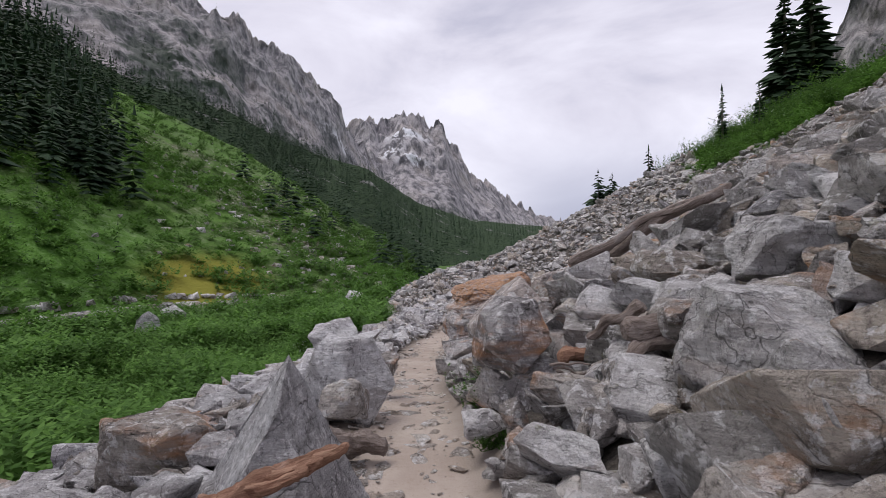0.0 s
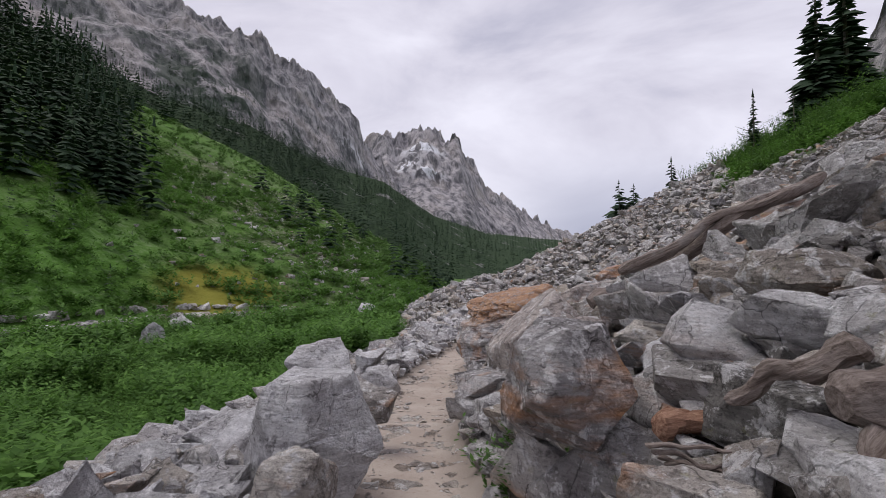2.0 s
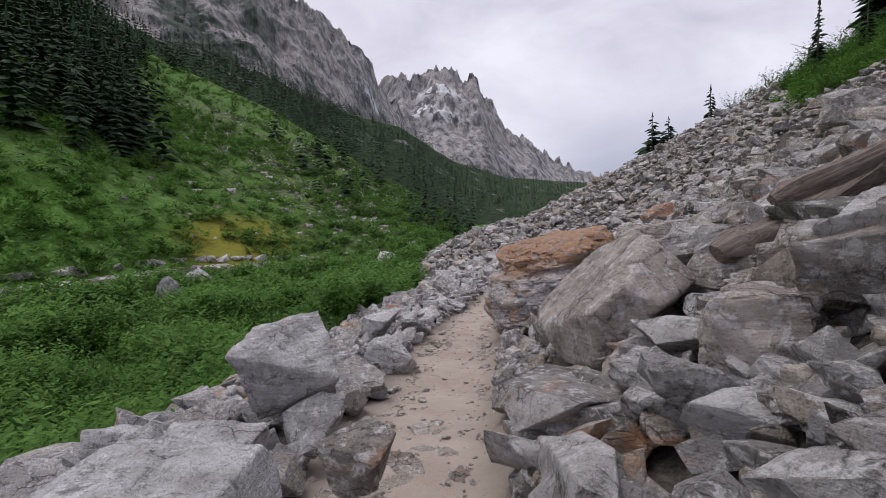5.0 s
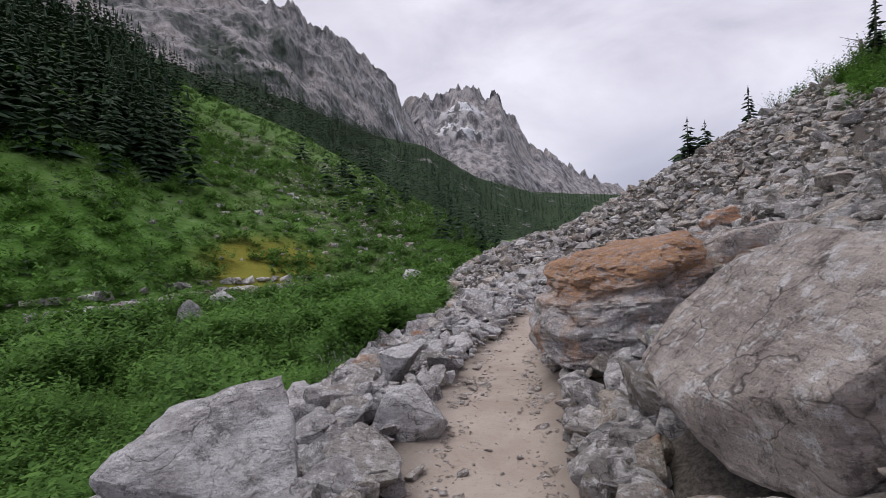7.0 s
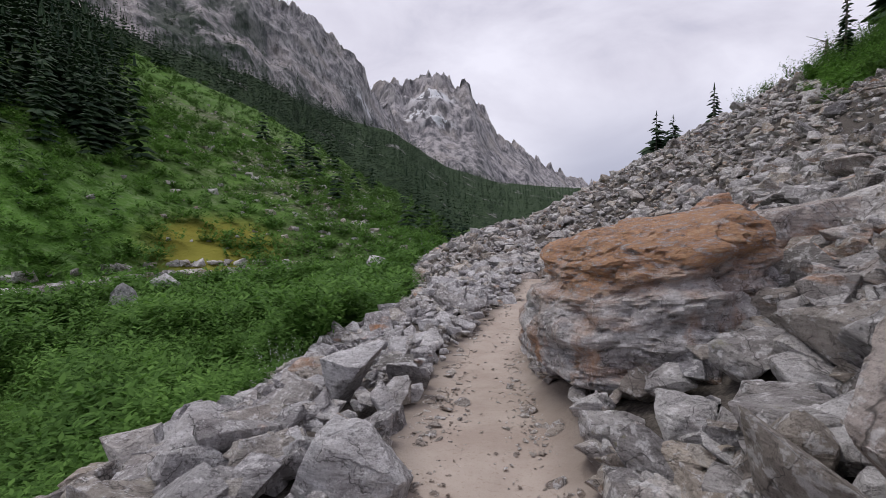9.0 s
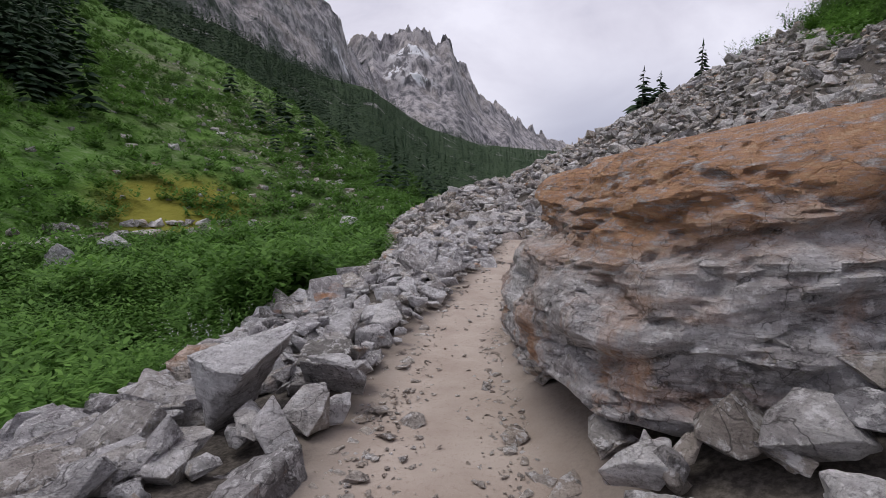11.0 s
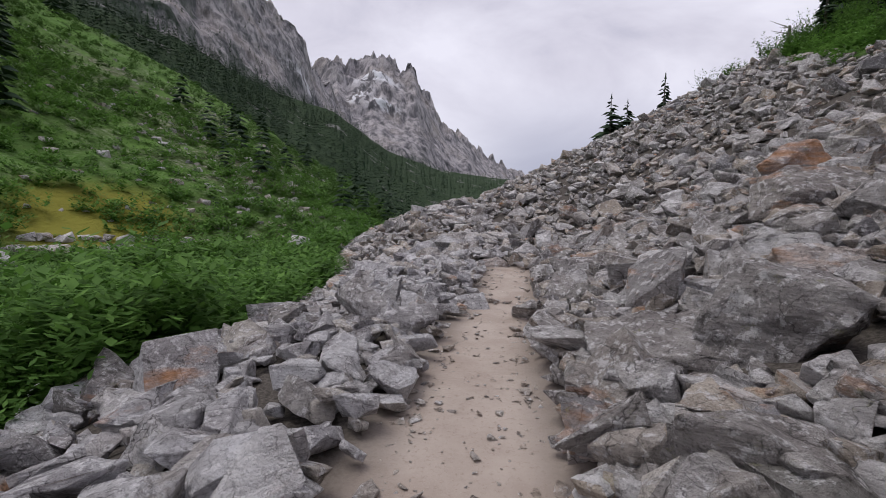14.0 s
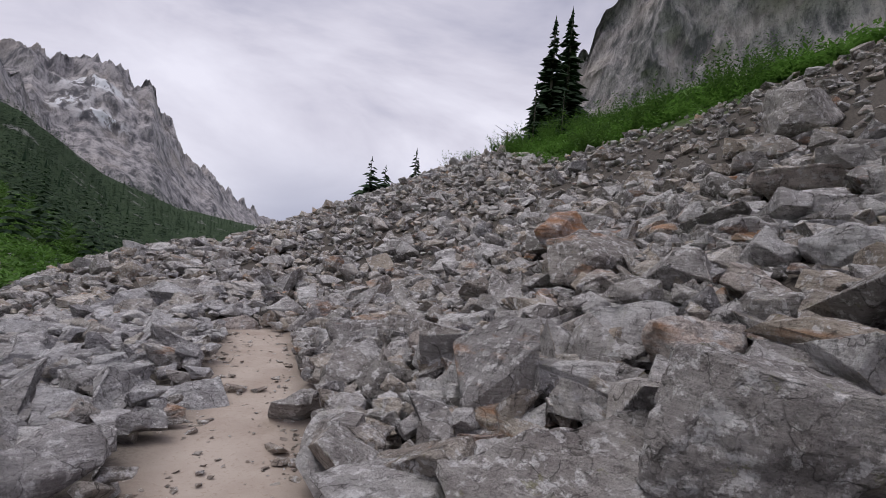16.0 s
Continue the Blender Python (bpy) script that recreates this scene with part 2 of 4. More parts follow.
def cliff_material(name, fine, snow):
    m, n, l, b = material(name, 0.95, 0.1)
    g = n.new("ShaderNodeNewGeometry")
    p = g.outputs["Position"]
    n1 = noise_node(n, l, p, 0.012 * fine, 8, 0.62)
    n2 = noise_node(n, l, p, 0.05 * fine, 8, 0.7, (1.4, 1.4, 0.45))
    n3 = noise_node(n, l, p, 0.3 * fine, 6, 0.7)
    c = blend(n, l, span(n, l, n2, 0.40, 0.60), (0.14, 0.138, 0.15), (0.52, 0.49, 0.50))
    c = blend(n, l, span(n, l, n1, 0.5, 0.68, 0, 0.6), c, (0.47, 0.42, 0.385))
    c = blend(n, l, span(n, l, n3, 0.54, 0.66, 0, 0.6), c, (0.09, 0.085, 0.095))
    sx = n.new("ShaderNodeSeparateXYZ")
    l.new(g.outputs["Normal"], sx.inputs["Vector"])
    at = n.new("ShaderNodeAttribute")
    at.attribute_name = "zone"
    sep = n.new("ShaderNodeSeparateColor")
    l.new(at.outputs["Color"], sep.inputs["Color"])
    tree = times(n, l, sep.outputs["Green"], span(n, l, n1, 0.46, 0.54, 1, 0))
    c = blend(n, l, tree, c, (0.032, 0.055, 0.033))
    if snow:
        c = blend(n, l, times(n, l, sep.outputs["Red"], span(n, l, n2, 0.47, 0.52)), c, (0.85, 0.86, 0.9))
    l.new(c, b.inputs["Base Color"])
    bump(n, l, b, [(n1, 0.8, 14 / fine), (n2, 1.0, 7 / fine), (n3, 0.7, 1.2 / fine)])
    return m


def leaf_material(name, dark, light, rnd="island", through_light=0.25):
    m, n, l, b = material(name, 0.7, 0.2)
    if rnd == "island":
        rn = n.new("ShaderNodeNewGeometry").outputs["Random Per Island"]
    else:
        rn = n.new("ShaderNodeObjectInfo").outputs["Random"]
    c = blend(n, l, rn, dark, light)
    big = noise_node(n, l, position(n), 0.35, 3, 0.5)
    c = blend(n, l, span(n, l, big, 0.35, 0.65), c, blend(n, l, 1.0, c, (0.68, 0.72, 0.7), "MULTIPLY"))
    l.new(c, b.inputs["Base Color"])
    tr = n.new("ShaderNodeBsdfTranslucent")
    l.new(c, tr.inputs["Color"])
    mx = n.new("ShaderNodeMixShader")
    mx.inputs["Fac"].default_value = through_light
    out = n["Material Output"]
    l.new(b.outputs["BSDF"], mx.inputs[1])
    l.new(tr.outputs["BSDF"], mx.inputs[2])
    l.new(mx.outputs["Shader"], out.inputs["Surface"])
    return m


def wood_material(name, dark, light):
    m, n, l, b = material(name, 0.85, 0.2)
    tc = n.new("ShaderNodeTexCoord").outputs["Object"]
    grain = noise_node(n, l, tc, 9, 6, 0.7, (0.35, 6.0, 6.0))
    wear = noise_node(n, l, position(n), 3, 4, 0.6)
    c = blend(n, l, span(n, l, grain, 0.35, 0.65), dark, light)
    c = blend(n, l, span(n, l, wear, 0.55, 0.7, 0, 0.5), c, (0.33, 0.31, 0.30))
    l.new(c, b.inputs["Base Color"])
    bump(n, l, b, [(grain, 0.9, 0.02), (wear, 0.4, 0.03)])
    return m


ground_mat = ground_material()
hill_mat = hill_material()
cliff_mat = cliff_material("grey_cliff_rock", 1.0, True)
def duff_material():
    m, n, l, b = material("forest_floor", 0.95, 0.1)
    p = position(n)
    n1 = noise_node(n, l, p, 0.02, 6, 0.65)
    n2 = noise_node(n, l, p, 0.2, 5, 0.7)
    c = blend(n, l, span(n, l, n2, 0.35, 0.65), (0.022, 0.040, 0.022), (0.055, 0.085, 0.040))
    c = blend(n, l, span(n, l, n1, 0.60, 0.66, 0, 0.8), c, (0.27, 0.26, 0.26))
    l.new(c, b.inputs["Base Color"])
    bump(n, l, b, [(n1, 0.8, 6.0), (n2, 1.0, 2.0)])
    return m


duff_mat = duff_material()
near_cliff_mat = cliff_material("near_cliff_rock", 5.0, False)
peak_mat = cliff_material("far_peak_rock", 0.5, True)
willow_mat = leaf_material("willow_leaves", (0.075, 0.17, 0.03), (0.185, 0.35, 0.075), through_light=0.4)
bush_mat = leaf_material("bush_leaves", (0.06, 0.125, 0.03), (0.13, 0.24, 0.055), through_light=0.35)
needle_mat = leaf_material("conifer_needles", (0.022, 0.044, 0.024), (0.05, 0.085, 0.042), through_light=0.1)
forest_mat = leaf_material("forest_needles", (0.022, 0.048, 0.028), (0.062, 0.105, 0.050), through_light=0.05)
bark_mat = wood_material("grey_bark", (0.09, 0.075, 0.065), (0.2, 0.18, 0.16))
log_mat = wood_material("weathered_log", (0.10, 0.075, 0.062), (0.30, 0.25, 0.225))
redwood_mat = wood_material("splintered_red_wood", (0.16, 0.07, 0.045), (0.42, 0.26, 0.18))


# ---- builders ----
def part(name, bm, mat, parent=None, label="", smooth=False):
    """Links a bmesh as one mesh object, under a thing or part if given."""
    me = bpy.data.meshes.new(name)
    bm.to_mesh(me)
    bm.free()
    me.materials.append(mat)
    if smooth:
        me.shade_smooth()
    ob = new(name, me)
    if parent:
        ob.parent = parent
    if label:
        ob["label"] = label
    return ob


def mesh_arrays(name, verts, tris, mat, smooth=False):
    me = bpy.data.meshes.new(name)
    me.vertices.add(len(verts))
    me.vertices.foreach_set("co", np.asarray(verts, np.float32).ravel())
    k = len(tris)
    me.loops.add(3 * k)
    me.loops.foreach_set("vertex_index", np.asarray(tris, np.int32).ravel())
    me.polygons.add(k)
    me.polygons.foreach_set("loop_start", np.arange(0, 3 * k, 3, dtype=np.int32))
    me.polygons.foreach_set("use_smooth", np.full(k, smooth, dtype=bool))
    me.update(calc_edges=True)
    me.validate()
    me.materials.append(mat)
    return new(name, me)


def arrays_of(bm):
    bmesh.ops.triangulate(bm, faces=bm.faces[:])
    bm.verts.ensure_lookup_table()
    v = np.array([q.co[:] for q in bm.verts])
    f = np.array([[q.index for q in face.verts] for face in bm.faces])
    bm.free()
    return v, f


def stamp(name, protos, places, mat, smooth=False):
    """Joins many copies into one mesh. places: (which, 3x3 matrix, place)."""
    vs, fs, k = [], [], 0
    for which, m3, loc in places:
        v, f = protos[which]
        vs.append(v @ np.asarray(m3).T + np.asarray(loc))
        fs.append(f + k)
        k += len(v)
    return mesh_arrays(name, np.concatenate(vs), np.concatenate(fs), mat, smooth)


def turn3(rx, ry, rz, scale):
    m = Euler((rx, ry, rz)).to_matrix()
    return np.array(m) @ np.diag(scale)


def hull(rng, points, flat=1.0, blocky=0.45):
    """An angular stone about one unit across."""
    bm = bmesh.new()
    for i in range(points):
        v = np.array([rng.uniform(-1, 1) for _ in range(3)])
        v = v / max(1e-6, (np.abs(v) ** 3.2).sum() ** (1 / 3.2)) * rng.uniform(1 - blocky, 1.0)
        bm.verts.new((0.5 * v[0], 0.5 * v[1], 0.5 * v[2] * flat))
    res = bmesh.ops.convex_hull(bm, input=bm.verts[:])
    dead = [g for g in bm.verts if not g.link_faces]
    bmesh.ops.delete(bm, geom=dead, context="VERTS")
    return bm


def boulder_bm(seed, size, points=16, rough=0.05, cuts=6, bevel=0.03, blocky=0.3, shear=(0, 0), layers=0.0, fine=20.0, chip=0.016):
    """A large stone: angular body, worn edges, uneven faces."""
    rng = random.Random(seed)
    bm = hull(rng, points, 1.0, blocky)
    bmesh.ops.dissolve_limit(bm, angle_limit=radians(14), verts=bm.verts[:], edges=bm.edges[:])
    bmesh.ops.bevel(bm, geom=bm.edges[:], offset=bevel, segments=2, affect="EDGES", profile=0.6, clamp_overlap=True)
    lo = Vector([min(v.co[i] for v in bm.verts) for i in range(3)])
    hi = Vector([max(v.co[i] for v in bm.verts) for i in range(3)])
    for v in bm.verts:
        u = Vector([(v.co[i] - lo[i]) / (hi[i] - lo[i]) - 0.5 for i in range(3)])
        v.co = Vector((u.x * size[0] + shear[0] * u.z * size[2], u.y * size[1] + shear[1] * u.z * size[2], u.z * size[2]))
    bmesh.ops.triangulate(bm, faces=bm.faces[:])
    step = max(size) / fine
    for _ in range(cuts):
        long_edges = [e for e in bm.edges if e.calc_length() > step]
        if not long_edges or len(bm.verts) > 9000:
            break
        bmesh.ops.subdivide_edges(bm, edges=long_edges, cuts=1)
        bmesh.ops.triangulate(bm, faces=[f for f in bm.faces if len(f.verts) > 3])
    bm.normal_update()
    off = Vector((seed * 3.7, seed * 1.3, seed * 0.7))
    s = 2.2 / max(size)
    for v in bm.verts:
        a = noise.fractal(v.co * s * 1.5 + off, 0.9, 2.1, 5)
        r = noise.ridged_multi_fractal(v.co * s + off, 0.9, 2.0, 4, 1.0, 2.0) - 1.2
        v.co += v.normal * (a * 0.8 + r * 0.35) * rough * max(size)
        if chip:
            d = noise.voronoi(Vector((v.co.x, v.co.y, v.co.z * 1.6)) * s * 1.7 + off + v.normal * 0.15)[0]
            v.co -= v.normal * (min(d[0], 0.5) * 1.2 + (0.5 if d[1] - d[0] < 0.07 else 0.0)) * chip * max(size)
        if layers:
            k = noise.noise(Vector((v.co.x * 0.6 + v.co.z * 0.4, v.co.y * 0.6, v.co.z * 3.2 - v.co.x * 0.8)) + off)
            v.co += v.normal * (round(k * 5) / 5 * 0.7 + k * 0.3) * layers
    return bm


# ---- the lie of the land ----
TRAIL_Y = (-12, 0, 4.9, 7.5, 10, 12.2, 15, 17, 20, 23, 27, 35, 50, 66, 80, 110)
TRAIL_X = (0.1, -0.05, -0.35, -0.7, -0.65, -0.6, -0.55, -0.35, 0.3, 1.2, 2.2, 3.5, 4, 5, 8, 24)
TRAIL_Z = (0.3, 0.05, -0.15, -0.43, -0.86, -1.03, -1.42, -1.5, -1.5, -1.45, -1.3, -0.6, 1.2, 0.6, -0.5, -1.0)
TOE_Y = (-12, 0, 8, 20, 35, 59, 66, 75, 80, 100, 400, 4000)
TOE_X = (-8.5, -8.0, -8.0, -7.8, -6.2, -9.4, -8, -3.2, 0, 13, 240, 3000)
FLAT_Z = -4.6


def bell(x, c, w):
    return math.exp(-((x - c) / w) ** 2)


def trail_x(y):
    return float(np.interp(y, TRAIL_Y, TRAIL_X))


def trail_z(y):
    return float(np.interp(y, TRAIL_Y, TRAIL_Z))


def ground_z(x, y):
    """Height of the ground: willow flat, bank, trail, talus."""
    yy = min(y, 100.0)
    toe = float(np.interp(y, TOE_Y, TOE_X))
    tx, tz = trail_x(yy) + max(0.0, y - 100.0) * 0.76, trail_z(yy)
    flat = FLAT_Z + 0.12 * noise.noise(Vector((x * 0.1, y * 0.1, 0)))
    if x <= toe:
        return flat
    wide = 0.2 * bell(y, 13, 4)
    left, right = tx - 0.55 - wide, tx + 0.6 + 0.5 * wide
    if x < left:
        u = (x - toe) / max(0.1, left - toe)
        u = 1 - (1 - u) ** (2.3 if y < 24 else 1.5)
        return flat + (tz - flat) * u
    if x <= right:
        return tz
    d = x - right
    near = max(0.0, min(1.0, (9 - y) / 3.0))
    dip = max(0.0, min(1.0, (y - 13) / 3.0, (44 - y) / 12.0))
    rise = 0.55 * d + near * 0.2 * (1 - math.exp(-d / 0.9)) - 0.85 * dip * (1 - math.exp(-d / 3.0))
    far = max(0.0, min(1.0, (y - 28) / 16.0))
    rise += 0.12 * (1 - 0.75 * far) * max(0.0, min(d, 22.0) - 8.0) - 0.06 * max(0.0, d - 22.0) - 0.045 * far * min(d, 22.0)
    if d > 60:
        rise = 32.4 + (d - 60) * 0.35
    if d > 260:
        rise = 102.4
    return tz + rise


def grid_axis(fine_lo, fine_hi, fine, stops):
    mid_part = list(np.arange(fine_lo, fine_hi, fine))
    return np.array(sorted(set([round(float(q), 3) for q in mid_part] + list(stops))))


def zone_attribute(ob, values):
    at = ob.data.color_attributes.new("zone", "FLOAT_COLOR", "POINT")
    at.data.foreach_set("color", np.asarray(values, np.float32).ravel())


def build_ground():
    xs = grid_axis(-9, 9, 0.16, [-4000, -1500, -600, -250, -120, -80, *range(-60, -9, 2), *range(10, 62, 2), 64, 70, 80, 100, 140, 200, 320, 600, 1500, 4000])
    ys = grid_axis(-4, 30, 0.2, [-4000, -1200, -300, -100, -40, -20, -12, -8, *range(31, 112, 2), 120, 150, 200, 300, 450, 700, 1500, 4500])
    verts, zone = [], []
    for y in ys:
        for x in xs:
            z = ground_z(x, y)
            tx = trail_x(y)
            on = max(0.0, min(1.0, 1.6 - abs(x - tx) / (0.62 + 0.2 * bell(y, 13, 4)))) if -12 < y < 27.5 else 0.0
            if on > 0:
                z += 0.035 * noise.fractal(Vector((x * 2.2, y * 2.2, 3)), 0.8, 2, 4) - 0.05 * on
            elif abs(x) < 60 and -20 < y < 120:
                z += 0.16 * noise.fractal(Vector((x * 0.7, y * 0.7, 1)), 0.8, 2, 4)
            toe = float(np.interp(y, TOE_Y, TOE_X))
            veg = 1.0 if (x < toe + 0.7 or x > veg_line(y) or y > 112) else 0.0
            verts.append((x, y, z))
            zone.append((on, veg, 0, 1))
    nx, ny = len(xs), len(ys)
    i = np.arange((ny - 1) * (nx - 1))
    a = (i // (nx - 1)) * nx + i % (nx - 1)
    tris = np.concatenate([np.stack([a, a + 1, a + nx + 1], 1), np.stack([a, a + nx + 1, a + nx], 1)])
    ob = mesh_arrays("ground", verts, tris, ground_mat, True)
    zone_attribute(ob, zone)
    return tagged(ob, "dusty trail, stony soil and grassy valley floor", "ground", kind="structure")


def veg_line(y):
    """Where the bare talus ends and the green slope begins, uphill."""
    return float(np.interp(y, (-10, 10, 22, 35, 48, 60), (22, 22.5, 22.5, 20.5, 27, 60)))


build_ground()


# ---- the valley sides and peaks ----
def loft(name, foot, crest, nu, nv, amp, scale, bow, mat, label, zones, jag=0.0, back=0.5):
    """A mountainside from a foot line to a crest line, with relief, and a back that falls away."""
    def line(pts, u):
        pts = np.array(pts, float)
        s = np.linspace(0, 1, len(pts))
        return np.stack([np.interp(u, s, pts[:, k]) for k in range(3)], 1)
    u = np.linspace(0, 1, nu)
    lo, hi = line(foot, u), line(crest, u)
    verts, zone, keep = [], [], []
    total = nv + 6
    for j in range(total):
        v = min(1.0, j / (nv - 1))
        for i in range(nu):
            p = lo[i] + (hi[i] - lo[i]) * v
            p[2] = lo[i][2] + (hi[i][2] - lo[i][2]) * v ** bow
            q = Vector(p) * scale
            fade = min(1.0, 6 * v)
            r = noise.ridged_multi_fractal(Vector((q.x, q.y, q.z * 0.5)), 0.9, 2.1, 6, 1.0, 2.0) - 1.3
            f = noise.fractal(q * 2.3 + Vector((9, 2, 4)), 0.85, 2.1, 5)
            away = Vector((p[0], p[1], 0)).normalized()
            top = 1.0 if j < nv - 1 else 0.4
            w = Vector(p) - away * (r * amp * fade * top) + Vector((0, 0, f * amp * 0.35 * fade * top))
            if jag and v > 0.8:
                w.z += jag * (v - 0.8) * 5 * noise.fractal(Vector((q.x * 4, q.y * 4, 0)), 0.9, 2.2, 5)
            if j >= nv:
                k = (j - nv + 1) / 6
                w = w + away * amp * 6 * k - Vector((0, 0, (hi[i][2] - lo[i][2]) * back * k))
            verts.append(w[:])
            zone.append((*zones(u[i], v, w), 1))
    n = np.arange((total - 1) * (nu - 1))
    a = (n // (nu - 1)) * nu + n % (nu - 1)
    tris = np.concatenate([np.stack([a, a + 1, a + nu + 1], 1), np.stack([a, a + nu + 1, a + nu], 1)])
    ob = mesh_arrays(name, verts, tris, mat, True)
    zone_attribute(ob, zone)
    tagged(ob, label, "mountain", kind="structure")
    return np.array(verts).reshape(total, nu, 3)[:nv]


def spur_zone(u, v, w):
    red = 0.30 + 0.9 * bell(u, 0.62, 0.16) * bell(v, 0.42, 0.3) + 0.5 * bell(u, 0.40, 0.07) * bell(v, 0.55, 0.15)
    green = bell(v, 0.08, 0.12) * bell(u, 0.2, 0.3) + bell(u, 0.86, 0.10) + 0.6 * bell(u, 0.45, 0.2) * bell(v, 0.75, 0.2)
    gold = min(1.0, 4 * bell(v, 0.05, 0.03) * bell(u, 0.46, 0.065))
    return min(1.0, red), min(1.0, green), gold


def cliff_zone(u, v, w):
    snow = 0.8 * bell(v, 0.62, 0.05) * bell(u, 0.86, 0.08)
    return snow, min(1.0, max(0.0, 1.1 - v * 1.5) + 0.6 * bell(u, 0.38, 0.16) * bell(v, 0.6, 0.3)), 0.0


def peak_zone(u, v, w):
    snow = bell(v, 0.84, 0.035) * bell(u, 0.40, 0.08) + bell(v, 0.74, 0.03) * bell(u, 0.33, 0.05) + bell(v, 0.66, 0.03) * bell(u, 0.43, 0.05)
    return min(1.0, 1.7 * snow), max(0.0, 0.9 - v * 1.9), 0.0


SPUR_FOOT = ((-44.6, 27.2, -4.9), (-39.2, 31.2, -4.9), (-33.5, 36.2, -4.9), (-32.6, 42.2, -4.9), (-31, 50, -4.9), (-26, 55, -5), (-20, 58, -5), (-14.7, 62, -5), (-10, 74, -5), (-6.2, 110, -5.5), (1, 165, -7))
SPUR_CREST = ((-182, 107, 102), (-165, 128, 89), (-149, 158, 84), (-151, 183, 80), (-143, 223, 77), (-122, 258, 68), (-82, 239, 44), (-51, 214, 25), (-26, 195, 12), (-13, 180, 2), (-3, 165, -6))
CLIFF_FOOT = ((-726, 376, 154), (-559, 415, 186), (-422, 474, 200), (-357, 515, 190), (-327, 555, 190), (-306, 615, 190), (-301, 675, 185), (-270, 736, 170), (-246, 796, 165), (-208, 856, 140), (-164, 947, 100), (-108, 999, 50))
CLIFF_CREST = ((-1337, 679, 795), (-1011, 740, 775), (-722, 803, 657), (-591, 846, 562), (-526, 886, 536), (-460, 916, 532), (-425, 947, 495), (-365, 988, 477), (-323, 1039, 446), (-266, 1090, 411), (-255, 1141, 351), (-174, 1293, 271))
WOOD_FOOT = ((-186, 199, 38), (-165, 239, 38), (-138, 279, 34), (-121, 329, 24), (-90, 380, 8), (-45, 420, -6), (-14, 451, -21), (41, 481, -22), (98, 521, -18), (163, 561, -12))
WOOD_CREST = ((-391, 414, 218), (-330, 475, 194), (-296, 595, 207), (-256, 695, 192), (-231, 795, 195), (-164, 945, 200), (-65, 1146, 152), (83, 1397, 132), (315, 1797, 148), (640, 2196, 165))
PEAK_FOOT = ((-500, 1299, 71), (-241, 1299, 71), (-146, 1349, 56), (-7, 1399, 40), (127, 1500, 33), (301, 1600, 35), (472, 1699, 48))
PEAK_CREST = ((-576, 1989, 442), (-470, 2085, 613), (-398, 2133, 697), (-357, 2132, 708), (-321, 2134, 658), (-266, 2182, 707), (-204, 2181, 755), (-125, 2182, 724), (-62, 2183, 696), (-11, 2183, 696), (46, 2236, 579), (142, 2289, 443), (250, 2389, 438), (388, 2592, 354), (598, 2794, 280), (834, 2995, 231))
spur_pts = loft("hillside", SPUR_FOOT, SPUR_CREST, 230, 90, 3.0, 0.03, 1.0, hill_mat, "green brushy hillside with rocky outcrops across the valley", spur_zone)
cliff_pts = loft("cliff_mountain", CLIFF_FOOT, CLIFF_CREST, 260, 110, 26, 0.007, 1.25, cliff_mat, "tall jagged grey cliff mountain with scattered trees", cliff_zone, jag=30)
wood_pts = loft("forest_slope", WOOD_FOOT, WOOD_CREST, 160, 60, 8, 0.01, 1.0, duff_mat, "dark conifer covered slope below the cliffs", lambda u, v, w: (0, 0.9, 0))
peak_pts = loft("snowy_peak", PEAK_FOOT, PEAK_CREST, 260, 110, 45, 0.0035, 1.3, peak_mat, "distant craggy peak with snow patches", peak_zone, jag=70)
loft("far_peak", ((600, 3400, 80), (1000, 3500, 80), (1300, 3500, 80)), ((700, 3900, 210), (800, 3900, 250), (880, 3900, 330), (960, 3900, 400), (1010, 3900, 345), (1060, 3900, 300), (1200, 3900, 200)), 60, 30, 20, 0.003, 1.2, peak_mat, "small distant rocky peak", lambda u, v, w: (0, 0, 0), jag=15)
loft("cliff_behind_talus", ((84, 100, 26), (98, 66, 34), (120, 35, 42), (150, 5, 50)), ((88, 106, 44), (108, 74, 112), (130, 42, 125), (165, 8, 130)), 150, 80, 7, 0.045, 1.15, near_cliff_mat, "steep grey rock wall above the green slope", lambda u, v, w: (0, 0.3, 0), jag=7)


